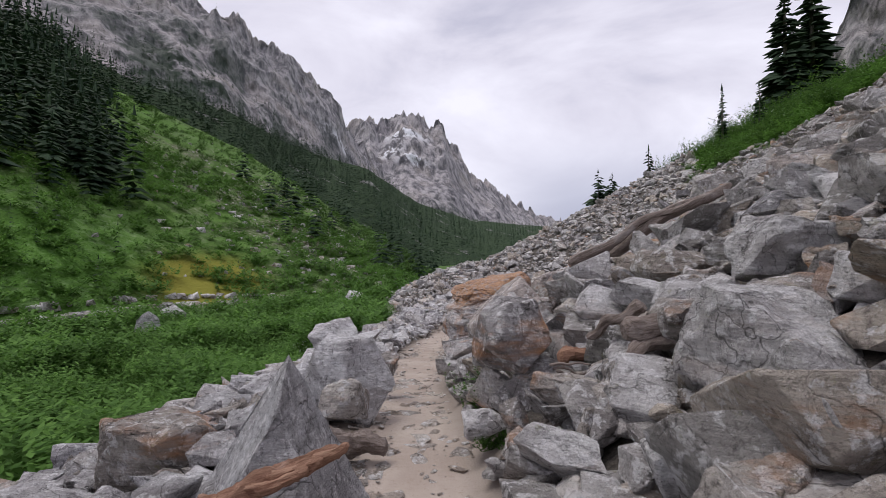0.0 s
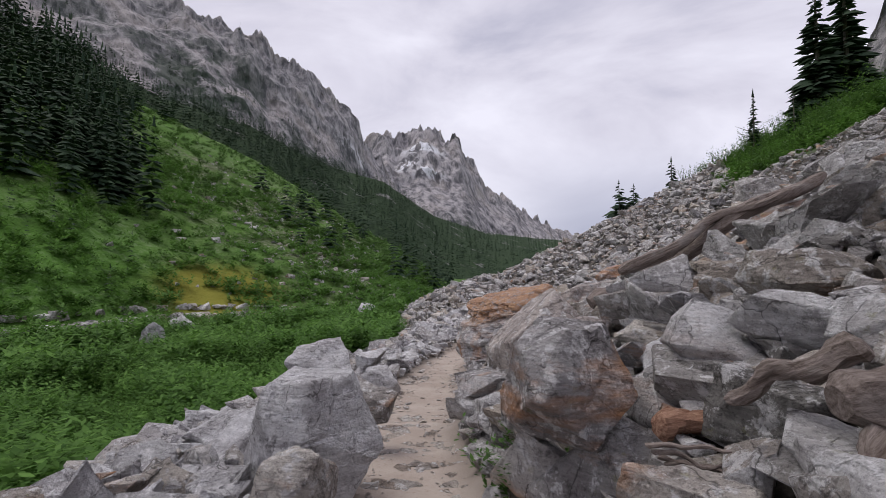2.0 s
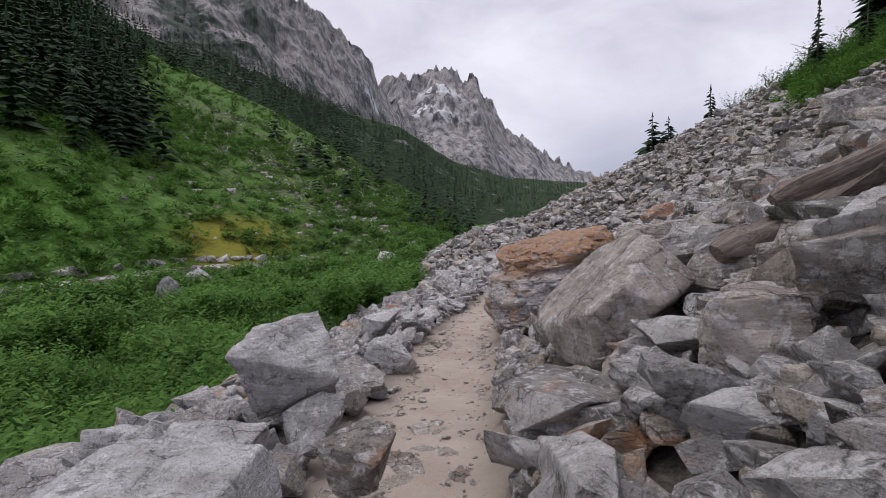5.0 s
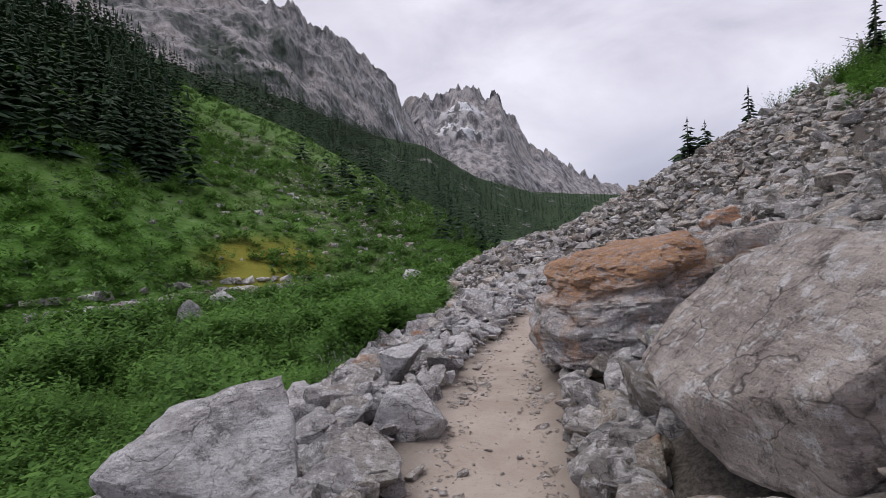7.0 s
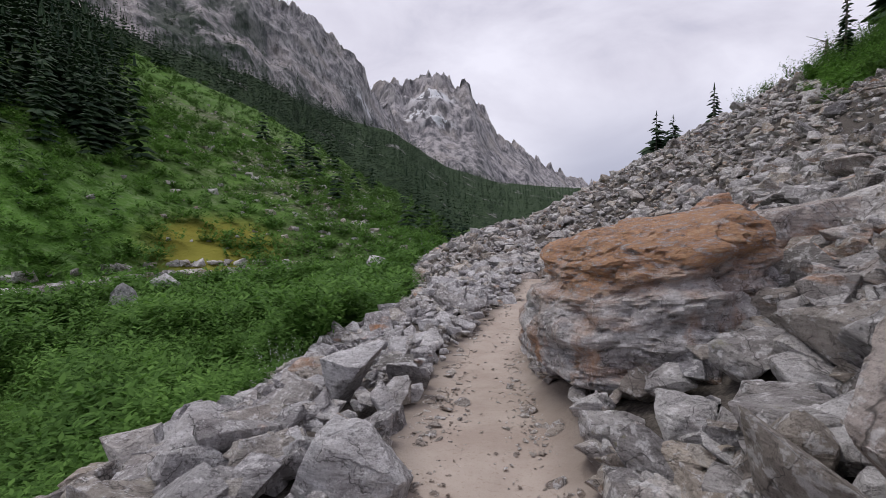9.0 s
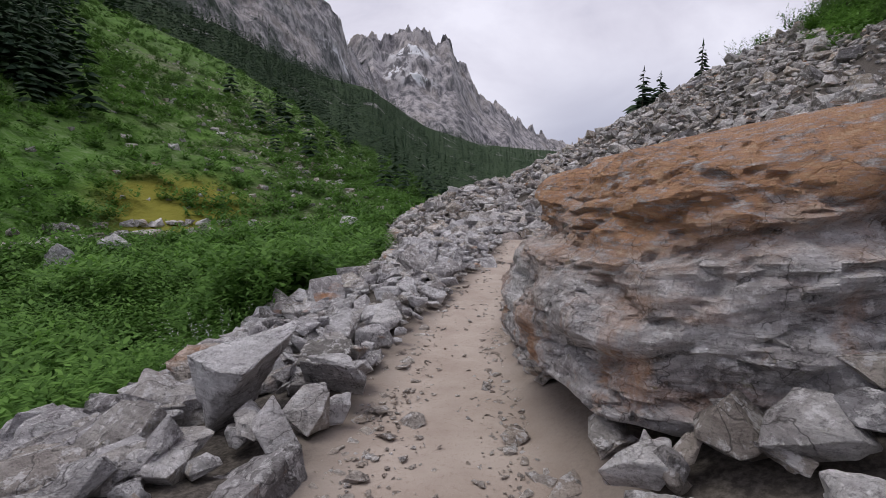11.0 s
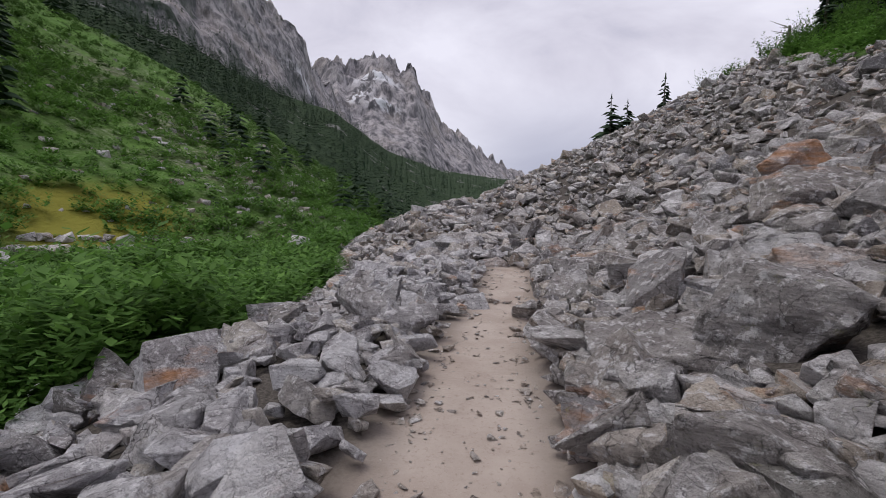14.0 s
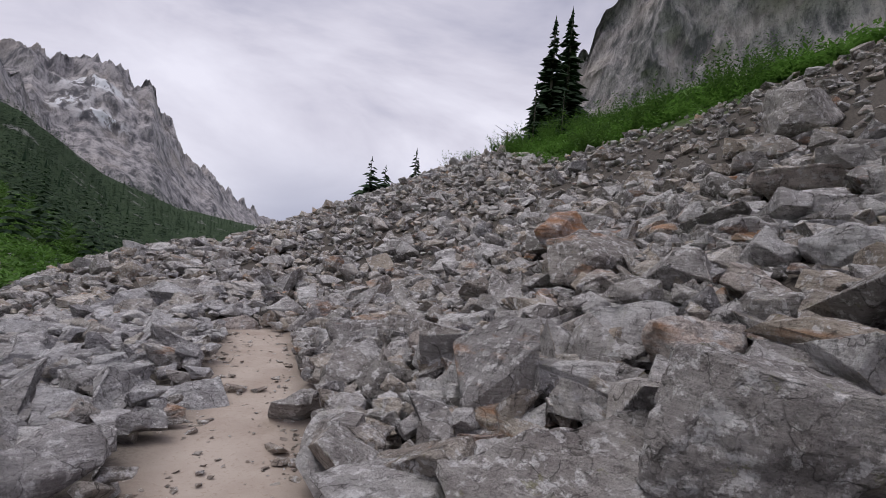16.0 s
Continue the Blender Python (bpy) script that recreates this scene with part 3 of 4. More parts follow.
# ---- conifers ----
def conifer_crown(rng, height, width, tiers, arms):
    """Drooping whorls of needle sprays, ragged, with gaps."""
    bm = bmesh.new()
    for k in range(tiers):
        f = k / (tiers - 1)
        z = height * (0.08 + 0.9 * f)
        reach = width * 0.5 * (1 - f) ** 0.8 * rng.uniform(0.65, 1.1) + 0.012 * height
        count = max(3, int(arms * (1 - 0.6 * f)))
        for i in range(count):
            if rng.random() < 0.12:
                continue
            a = rng.uniform(0, 2 * math.pi)
            r = reach * rng.uniform(0.6, 1.15)
            d = Vector((math.cos(a), math.sin(a), 0))
            s = Vector((-d.y, d.x, 0))
            root = Vector((0, 0, z))
            droop = Vector((0, 0, -0.32 * r + rng.uniform(-0.02, 0.02) * height))
            tip = root + d * r + droop
            wide = 0.22 * r + 0.006 * height
            mid_l = root + d * r * 0.55 + droop * 0.35 + s * wide - Vector((0, 0, 0.1 * r))
            mid_r = root + d * r * 0.55 + droop * 0.35 - s * wide - Vector((0, 0, 0.1 * r))
            top = root + d * r * 0.5 + droop * 0.2 + Vector((0, 0, 0.06 * r))
            v = [bm.verts.new(q) for q in (root, mid_l, tip, mid_r, top)]
            for t in ((0, 1, 4), (1, 2, 4), (2, 3, 4), (3, 0, 4)):
                bm.faces.new([v[q] for q in t])
    v = [bm.verts.new(q) for q in ((0.02 * height, 0, height * 0.9), (-0.012 * height, 0.016 * height, height * 0.9), (-0.01 * height, -0.016 * height, height * 0.9), (0, 0, height * 1.03))]
    for t in ((0, 1, 3), (1, 2, 3), (2, 0, 3)):
        bm.faces.new([v[q] for q in t])
    return bm


def limb(bm, a, b, ra, rb, sides=7):
    a, b = Vector(a), Vector(b)
    q = (b - a).to_track_quat("Z", "Y")
    ring = []
    for p, r in ((a, ra), (b, rb)):
        ring.append([bm.verts.new(p + q @ Vector((r * math.cos(2 * math.pi * i / sides), r * math.sin(2 * math.pi * i / sides), 0))) for i in range(sides)])
    for i in range(sides):
        j = (i + 1) % sides
        bm.faces.new((ring[0][i], ring[0][j], ring[1][j], ring[1][i]))
    bm.faces.new(ring[1])
    bm.faces.new(ring[0][::-1])


def conifer(seed, x, y, height, width, label, tiers=26, arms=13, lift=0.0, z=None):
    rng = random.Random(seed)
    root = new("conifer_tree")
    root.location = (x, y, (ground_z(x, y) if z is None else z) - 0.1)
    bm = bmesh.new()
    limb(bm, (0, 0, 0), (0, 0, height * 0.97), height * 0.02, height * 0.004)
    part("trunk", bm, bark_mat, root)
    bm = conifer_crown(rng, height * (1 - lift), width, tiers, arms)
    for v in bm.verts:
        v.co.z += height * lift
    part("crown", bm, needle_mat, root)
    return tagged(root, label, "tree")


def forest(name, pts, count, lo, hi, seed, label, choose, tiers=7, arms=6):
    rng = random.Random(seed)
    protos = [arrays_of(conifer_crown(random.Random(80 + k), 1.0, 0.36, tiers, arms)) for k in range(6)]
    places = []
    nv, nu = pts.shape[:2]
    tries = 0
    while len(places) < count and tries < count * 12:
        tries += 1
        u, v = rng.random(), rng.random()
        if rng.random() > choose(u, v):
            continue
        p = pts[int(v * (nv - 1)), int(u * (nu - 1))] + np.array((rng.uniform(-2, 2), rng.uniform(-2, 2), -0.3))
        h = rng.uniform(lo, hi)
        places.append((rng.randrange(6), turn3(0, 0, rng.uniform(0, 6.3), (h, h, h)), p))
    return tagged(stamp(name, protos, places, forest_mat), label, "forest", kind="stuff")


forest("forest", wood_pts, 4200, 13, 25, 5, "dense dark green conifer forest on the slope", lambda u, v: 1.0 if v < 0.9 or u < 0.5 else 0.5)
forest("cliff_trees", cliff_pts, 1300, 9, 18, 6, "scattered dark conifers on cliff ledges", lambda u, v: max(0.03, 1 - 1.7 * v) if u < 0.9 else 0.1)
forest("peak_foot_trees", peak_pts, 500, 14, 24, 8, "far conifers below the snowy peak", lambda u, v: max(0.0, 1 - 4 * v))
forest("hillside_conifers", spur_pts, 430, 10, 19, 7, "dark conifer stand on the green hillside", lambda u, v: (1.0 if 0.0 < u < 0.33 and 0.2 < v < 0.9 else 0.05 if v > 0.25 else 0.0), 15, 9)
forest("hillside_saplings", spur_pts, 260, 1.5, 4.5, 9, "small conifers scattered over the hillside", lambda u, v: 1.0 if v < 0.7 else 0.4)


# ---- shrubs ----
def leafy_shoots(rng, shoots, height, spread, leaves, leaf):
    bm = bmesh.new()
    for _ in range(shoots):
        a, lean = rng.uniform(0, 6.283), rng.uniform(0, spread)
        base = Vector((math.cos(a), math.sin(a), 0)) * rng.uniform(0, spread * 0.8)
        tip = base + Vector((math.cos(a) * lean, math.sin(a) * lean, height * rng.uniform(0.65, 1.1)))
        for i in range(leaves):
            f = 0.15 + 0.85 * (i + rng.random()) / leaves
            p = base.lerp(tip, f)
            b = rng.uniform(0, 6.283)
            d = Vector((math.cos(b), math.sin(b), rng.uniform(-0.1, 0.9))).normalized()
            s = d.cross(Vector((0, 0, 1))).normalized()
            ln = leaf * rng.uniform(0.7, 1.3) * (1.15 - 0.4 * f)
            w = ln * 0.2
            v = [bm.verts.new(q) for q in (p, p + d * ln * 0.5 + s * w, p + d * ln, p + d * ln * 0.5 - s * w)]
            bm.faces.new(v[:3])
            bm.faces.new((v[0], v[2], v[3]))
    return arrays_of(bm)


def willow_flat():
    rng = random.Random(31)
    fine = [leafy_shoots(random.Random(300 + k), 6, 1.0, 0.36, 20, 0.125) for k in range(6)]
    coarse = [leafy_shoots(random.Random(330 + k), 5, 1.0, 0.4, 13, 0.22) for k in range(5)]
    near, far = [], []
    for _ in range(15000):
        y = rng.uniform(-2, 62) if rng.random() < 0.6 else rng.uniform(2, 32)
        toe = float(np.interp(y, TOE_Y, TOE_X))
        reach = rng.random() ** 1.4 * 40
        x = toe + 1.4 + 1.1 * bell(y, 20, 8) - reach
        if x < np.interp(y, (27, 36, 50, 58, 62, 74), (-44, -33, -30, -19, -14, -9)):
            continue
        dens = noise.noise(Vector((x * 0.16, y * 0.16, 5)))
        if rng.random() > 0.85 + dens or (abs(x + 9.6) < 1.3 and abs(y - 23.5) < 1.8):
            continue
        h = 1.75 * (0.85 + 0.9 * noise.noise(Vector((x * 0.28, y * 0.28, 2)))) * rng.uniform(0.75, 1.2)
        far_off = math.hypot(x, y - 8) > 24
        m3 = turn3(rng.uniform(-0.15, 0.15), rng.uniform(-0.15, 0.15), rng.uniform(0, 6.3), (1.2 * h, 1.2 * h, h))
        place = (x, y, ground_z(x, y) - 0.05)
        if far_off:
            far.append((rng.randrange(5), m3, place))
        else:
            near.append((rng.randrange(6), m3, place))
    tagged(stamp("willow_thicket", fine, near, willow_mat), "dense bright green willow thicket on the flat", "shrubs", kind="stuff")
    tagged(stamp("willow_thicket_beyond", coarse, far, willow_mat), "bright green willows across the valley floor", "shrubs", kind="stuff")


willow_flat()


def brush(name, label, count, where, lo, hi, seed, mat):
    rng = random.Random(seed)
    protos = [leafy_shoots(random.Random(seed * 10 + k), 8, 1.0, 0.65, 10, 0.34) for k in range(5)]
    places = []
    while len(places) < count:
        p = where(rng)
        h = rng.uniform(lo, hi)
        places.append((rng.randrange(5), turn3(0, 0, rng.uniform(0, 6.3), (h * 1.2, h * 1.2, h)), p))
    return tagged(stamp(name, protos, places, mat), label, "shrubs", kind="stuff")


def on_green_slope(rng):
    while True:
        x, y = rng.uniform(20, 48), rng.uniform(-6, 58)
        d = x - veg_line(y)
        if d > rng.uniform(-0.6, 0.8):
            return (x, y, ground_z(x, y) - 0.1)


def on_spur(u0, u1, v0, v1):
    def pick(rng):
        u, v = rng.uniform(u0, u1), rng.uniform(v0, v1)
        while 0.40 < u < 0.53 and v < 0.10 * (0.53 - u) / 0.13 and rng.random() < 0.9:      # the open golden meadow
            u, v = rng.uniform(u0, u1), rng.uniform(v0, v1)
        return spur_pts[int(v * 89), int(u * 229)] + np.array((rng.uniform(-1, 1), rng.uniform(-1, 1), -0.2))
    return pick


brush("green_slope_brush", "low green brush above the talus", 2600, on_green_slope, 0.35, 1.0, 41, willow_mat)
brush("hillside_brush", "green brush on the far hillside", 2600, on_spur(0.0, 1.0, 0.0, 0.5), 0.8, 1.9, 43, willow_mat)
brush("hillside_bushes", "bushes scattered up the far hillside", 1700, on_spur(0.25, 1.0, 0.3, 1.0), 1.0, 2.4, 44, bush_mat)


# ---- talus ----
def stone_protos(count, seed, step, points=14):
    """Broken stones about one unit across, with rough faces."""
    out = []
    for k in range(count):
        rng = random.Random(seed + k)
        size = (1.0, rng.uniform(0.7, 1.0), rng.uniform(0.5, 0.85))
        out.append(boulder_bm(seed + k, size, points, 0.045, 3 if step else 1, 0.02, 0.42, fine=11.0, chip=0.02 if step else 0.0))
    return out


BOULDERS = []          # (x, y, radius) kept clear of loose stones


def clear_of_boulders(x, y, r):
    return all((x - a) ** 2 + (y - b) ** 2 > (0.7 * c + 0.35 * r) ** 2 for a, b, c in BOULDERS)


def boulder(seed, x, y, z, size, mat, label, yaw=0.0, tilt=(0, 0), **kw):
    """One named stone; x, y, z is its middle."""
    if z is None:
        z = ground_z(x, y) + 0.26 * size[2]
    ob = part("boulder", boulder_bm(seed, size, **kw), mat, smooth=True)
    ob.data.set_sharp_from_angle(angle=radians(32))
    ob.matrix_world = pose(x, y, z, tilt[0], tilt[1], yaw)
    BOULDERS.append((x, y, 0.5 * max(size[0], size[1])))
    return tagged(ob, label, "boulder")


def cut_block(seed, size, planes, rough, fine=34, bevel=0.05):
    """A block split off along flat planes (normal, share of the half size kept), with worn edges and shallow steps."""
    bm = bmesh.new()
    bmesh.ops.create_cube(bm, size=2.0)
    for nrm, keep in planes:
        nv = Vector(nrm).normalized()
        res = bmesh.ops.bisect_plane(bm, geom=bm.verts[:] + bm.edges[:] + bm.faces[:], plane_co=nv * keep, plane_no=nv, clear_outer=True)
        bmesh.ops.contextual_create(bm, geom=[e for e in res["geom_cut"] if isinstance(e, bmesh.types.BMEdge)])
    for v in bm.verts:
        v.co = Vector((v.co.x * size[0] / 2, v.co.y * size[1] / 2, v.co.z * size[2] / 2))
    bmesh.ops.bevel(bm, geom=bm.edges[:], offset=bevel, segments=2, affect="EDGES", profile=0.55, clamp_overlap=True)
    bmesh.ops.triangulate(bm, faces=bm.faces[:])
    step = max(size) / fine
    for _ in range(9):
        long_edges = [e for e in bm.edges if e.calc_length() > step]
        if not long_edges or len(bm.verts) > 9000:
            break
        bmesh.ops.subdivide_edges(bm, edges=long_edges, cuts=1)
        bmesh.ops.triangulate(bm, faces=[f for f in bm.faces if len(f.verts) > 3])
    bm.normal_update()
    off = Vector((seed * 3.7, seed * 1.3, seed * 0.7))
    for v in bm.verts:
        a = noise.fractal(v.co * 2.6 + off, 0.9, 2.1, 5)
        k = noise.noise(Vector((v.co.x * 1.1, v.co.y * 2.6, v.co.z * 3.0)) + off)
        d = noise.voronoi(v.co * 2.2 + off)[0]
        v.co += v.normal * rough * (a * 0.7 + round(k * 4) / 4 - (0.6 if d[1] - d[0] < 0.06 else 0.0))
    return bm


def set_stone(bm, x, y, z, mat, label, spread, yaw=0.0, tilt=(0, 0)):
    ob = part("boulder", bm, mat, smooth=True)
    ob.data.set_sharp_from_angle(angle=radians(30))
    ob.matrix_world = pose(x, y, z, tilt[0], tilt[1], yaw)
    BOULDERS.append((x, y, spread))
    return tagged(ob, label, "boulder")


def overhang_bm():
    """The great boulder: undercut foot, bulging belly, a shadowed ledge, and a cap set back on top."""
    bm = bmesh.new()
    plan = ((-1.38, 0.95), (-1.28, 0.1), (-0.9, -0.98), (0.1, -1.42), (1.15, -1.1), (1.5, 0.4), (0.9, 1.75), (-0.75, 1.95))
    levels = ((-1.0, 0.66, 0.16), (-0.82, 0.80, 0.10), (-0.6, 0.95, 0.03), (-0.3, 1.0, 0.0), (0.0, 0.995, 0.0), (0.2, 0.97, 0.02),
              (0.34, 0.93, 0.06), (0.40, 0.82, 0.10), (0.48, 0.80, 0.12), (0.56, 0.87, 0.11), (0.75, 0.87, 0.12), (0.95, 0.78, 0.18), (1.06, 0.62, 0.25))
    around, rows = 150, 70
    pts = np.array(plan + plan[:1])
    seg = np.concatenate([[0], np.cumsum(np.hypot(*np.diff(pts, axis=0).T))])
    lv = np.array(levels)
    rings = []
    for j in range(rows):
        f = j / (rows - 1)
        z = -1.0 + 2.06 * f
        sc, sh = np.interp(z, lv[:, 0], lv[:, 1]), np.interp(z, lv[:, 0], lv[:, 2])
        ring = []
        for i in range(around):
            q = [0.0, 0.0]
            for w in range(-4, 5):
                t = (seg[-1] * (i / around) + 0.07 * w) % seg[-1]
                q[0] += np.interp(t, seg, pts[:, 0]) / 9
                q[1] += np.interp(t, seg, pts[:, 1]) / 9
            x, y = q[0] * sc + sh, q[1] * sc + 0.3 * sh
            away = Vector((q[0], q[1], 0)).normalized()
            p = Vector((x, y, z))
            a = noise.fractal(p * 1.5 + Vector((4, 1, 8)), 0.9, 2.1, 6)
            k = noise.noise(Vector((x * 0.9, y * 0.9, z * 4.2 - x * 0.8)))
            d = noise.voronoi(Vector((x, y, z * 2.0)) * 1.7)[0]
            p += away * (0.10 * a + 0.10 * round(k * 4) / 4 + 0.03 * k - (0.05 if d[1] - d[0] < 0.05 else 0.0) - 0.07 * d[0])
            p.z += 0.16 * (x + 0.3) * (f ** 0.7) + 0.10 * a * f + (0.22 * bell(x, -0.55, 0.38) * bell(y, -0.2, 1.2) * (1 - f) ** 4 if x < 0.3 else 0.0)
            ring.append(bm.verts.new(p))
        rings.append(ring)
    for j in range(rows - 1):
        for i in range(around):
            k = (i + 1) % around
            bm.faces.new((rings[j][i], rings[j][k], rings[j + 1][k], rings[j + 1][i]))
    for ring, flip in ((rings[0], True), (rings[-1], False)):
        mid_v = bm.verts.new(sum((v.co for v in ring), Vector()) / around + Vector((0, 0, -0.02 if flip else 0.06)))
        for i in range(around):
            tri = (ring[i], ring[(i + 1) % around], mid_v)
            bm.faces.new(tri[::-1] if flip else tri)
    return bm


set_stone(overhang_bm(), 1.3, 13.35, -0.02, capped_mat, "huge grey boulder with rusty cap overhanging the trail", 1.45)
SLAB_CUTS = (((0.75, -0.8, 0.1), 0.98), ((-0.7, -0.6, 0.2), 1.02), ((0.7, 0.75, 0), 1.0), ((-0.5, 0.9, 0.0), 1.05), ((-0.8, -0.1, -0.7), 0.92), ((0.1, -0.9, -0.6), 0.95))
set_stone(cut_block(12, (1.45, 1.9, 0.6), SLAB_CUTS, 0.016, fine=44), 1.22, 8.8, 0.62, slab_mat, "large flat-faced pinkish slab leaning toward the trail", 0.95, tilt=(4, -43), yaw=-8)
ROUND_CUTS = (((1, 1, 0.6), 1.05), ((-1, 0.8, 0.7), 1.05), ((1, -0.7, 0.8), 1.1), ((-0.9, -0.8, 0.6), 1.1), ((0.9, -0.5, -0.9), 1.05), ((-0.8, -0.6, -1.0), 1.0), ((0.2, -1, 0.5), 0.92), ((0.7, 0.2, -1), 1.0), ((-0.5, 0, 1), 0.98))
set_stone(cut_block(13, (0.64, 0.62, 0.70), ROUND_CUTS, 0.022, fine=24, bevel=0.06), 0.69, 4.5, 0.90, edge_rust_mat, "rounded grey boulder with rusty edges above the trail", 0.42, yaw=12)
boulder(83, 0.85, 4.35, 0.42, (0.85, 0.6, 0.42), rock_mat, "tilted grey slab under the round boulder", tilt=(0, -18))
boulder(84, 0.55, 4.75, 0.3, (0.6, 0.55, 0.5), rock_mat, "grey stone under the round boulder")
set_stone(cut_block(14, (0.84, 0.86, 0.98), ROUND_CUTS[:7], 0.022, fine=26, bevel=0.09), -1.14, 5.25, 0.24, pale_mat, "pale speckled granite boulder beside the trail", 0.5, yaw=40)
# beside the start of the walk
WEDGE_CUTS = (((0.9, -0.1, 0.42), 0.40), ((-0.85, -0.2, 0.5), 0.42), ((0.1, -1, 0.35), 0.75), ((0.1, 1, 0.4), 0.7))
set_stone(cut_block(15, (1.25, 0.9, 1.35), WEDGE_CUTS, 0.014, fine=26, bevel=0.03), -1.0, 2.75, 0.36, pale_mat, "pale pointed wedge of rock beside the trail", 0.5, yaw=8)
boulder(16, -2.45, 4.0, -0.1, (1.05, 0.9, 0.8), rock_mat, "grey block with a dark fractured face", rough=0.04, yaw=-12)
boulder(17, -3.1, 3.2, -0.25, (1.3, 0.9, 0.55), pale_mat, "low pale slab on the bank", rough=0.03)
boulder(18, -1.93, 8.1, 0.14, (0.98, 0.8, 0.82), pale_mat, "white-streaked boulder on the bank", rough=0.04, tilt=(0, -12))
boulder(19, -1.0, 4.5, 0.25, (0.5, 0.4, 0.42), rock_mat, "rock with a black patch beside the trail", rough=0.05)
boulder(20, 1.95, 2.5, None, (1.0, 0.85, 0.75), rock_mat, "big pale-mottled boulder at the foot of the talus", rough=0.04)
boulder(21, 1.95, 3.3, None, (0.78, 0.55, 0.62), rock_mat, "folded grey rock in the talus", rough=0.05, layers=0.03)
boulder(22, 3.0, 3.9, None, (1.0, 0.75, 0.65), rock_mat, "large lichen-spotted boulder in the talus", rough=0.05)
boulder(23, 2.45, 3.25, None, (0.8, 0.55, 0.42), rock_mat, "smooth dark grey rock lying on the talus", rough=0.03, bevel=0.1)
boulder(24, 5.2, 6.0, None, (1.2, 0.85, 0.65), slab_mat, "large pale slab high on the talus", rough=0.03)
boulder(25, 2.75, 5.1, None, (0.95, 0.7, 0.5), rock_mat, "flat-topped tan rock in the talus", rough=0.03, points=22)
boulder(26, 1.05, 3.65, 0.52, (0.62, 0.45, 0.36), rock_mat, "lichen-mottled rock beside the trail", rough=0.05)
boulder(27, 1.55, 3.95, 0.85, (0.5, 0.45, 0.48), rock_mat, "squarish grey rock in the talus", rough=0.04)
boulder(28, 2.75, 2.95, None, (0.48, 0.4, 0.3), rust_mat, "orange stained rock on the talus", rough=0.04)
boulder(29, 5.05, 8.4, None, (1.15, 0.8, 0.6), rust_mat, "orange stained boulder high on the talus", rough=0.04)
boulder(30, 4.0, 14.3, None, (2.3, 1.4, 1.2), slab_mat, "big grey block behind the rust-streaked boulder", rough=0.03, points=20)
boulder(31, 1.68, 5.2, None, (0.52, 0.45, 0.42), pale_mat, "pale angular rock on the talus", rough=0.04)
boulder(32, 0.62, 3.75, 0.3, (0.22, 0.25, 0.42), rock_mat, "upright lichen-grey stone at the trail edge", rough=0.04, tilt=(0, -18))
boulder(33, 0.38, 4.0, 0.2, (0.42, 0.36, 0.26), rock_mat, "tan leaning stone at the trail edge", rough=0.03)
# along the bank
boulder(34, -1.75, 6.5, 0.1, (0.65, 0.5, 0.42), pale_mat, "smooth pale rock on the bank", rough=0.03)
boulder(35, -0.85, 6.55, 0.1, (0.45, 0.42, 0.36), rock_mat, "grey rock beside the trail", rough=0.04)
boulder(36, -1.62, 11.1, -0.75, (1.0, 0.8, 0.68), pale_mat, "pale angular boulder at the trail edge", rough=0.03, yaw=25)
boulder(37, -2.28, 13.68, -0.88, (1.0, 0.9, 0.85), pale_mat, "pale slanting wedge on the bank", rough=0.03, points=9, tilt=(0, -25))
boulder(38, -2.85, 13.0, -1.1, (0.75, 0.6, 0.65), rock_mat, "grey rock with a dark hollow", rough=0.05)
boulder(39, -1.85, 12.45, -1.15, (0.9, 0.6, 0.5), rock_mat, "lichen-covered rock at the trail edge", rough=0.05)
boulder(40, -1.62, 13.98, -0.98, (0.66, 0.5, 0.4), pale_mat, "flat pale stone at the trail edge", rough=0.03)
boulder(41, -1.95, 14.9, -1.2, (0.62, 0.5, 0.42), rock_mat, "grey rock on the bank", rough=0.04)
boulder(42, -3.25, 14.8, -1.2, (0.85, 0.6, 0.4), rock_mat, "grey flat-topped rock on the bank", rough=0.04)
boulder(43, -1.6, 16.1, -1.45, (0.62, 0.52, 0.5), pale_mat, "white rock with black flecks on the bank", rough=0.05)
boulder(44, -4.3, 30.2, -3.5, (1.5, 1.3, 1.3), rock_mat, "rounded grey boulder beside the willows", rough=0.04)
boulder(45, 0.4, 22.5, -1.55, (0.95, 0.8, 0.62), pale_mat, "white-topped boulder at the trail edge", rough=0.04)
boulder(46, 1.75, 27.6, -1.4, (1.3, 1.0, 0.8), slab_mat, "squarish tan boulder where the trail bends", rough=0.03)
boulder(47, 3.35, 26.6, None, (0.8, 0.7, 0.95), rock_mat, "leaning grey rock beside the trail", rough=0.04, tilt=(0, 18))
boulder(48, -0.55, 20.0, -1.7, (0.5, 0.45, 0.48), slab_mat, "tan angular rock at the trail edge", rough=0.03)
boulder(49, -2.05, 19.1, -2.0, (0.62, 0.5, 0.45), pale_mat, "smooth pale stone on the bank", rough=0.03)
boulder(50, 1.85, 18.2, -1.08, (1.75, 1.15, 0.98), rock_mat, "broad lichen-tan boulder beside the trail", rough=0.05, yaw=-20)
boulder(51, 2.5, 17.6, -0.6, (1.2, 1.1, 1.1), rock_mat, "dark lichen-topped boulder above the trail", rough=0.05, yaw=15)
boulder(52, 5.8, 21.2, 0.62, (1.75, 1.2, 1.25), rock_mat, "large pitted grey block in the talus", rough=0.04, points=20)
boulder(53, 7.4, 23.3, 1.5, (1.5, 0.9, 0.95), rust_mat, "orange stained block in the talus", rough=0.04, tilt=(0, -25))
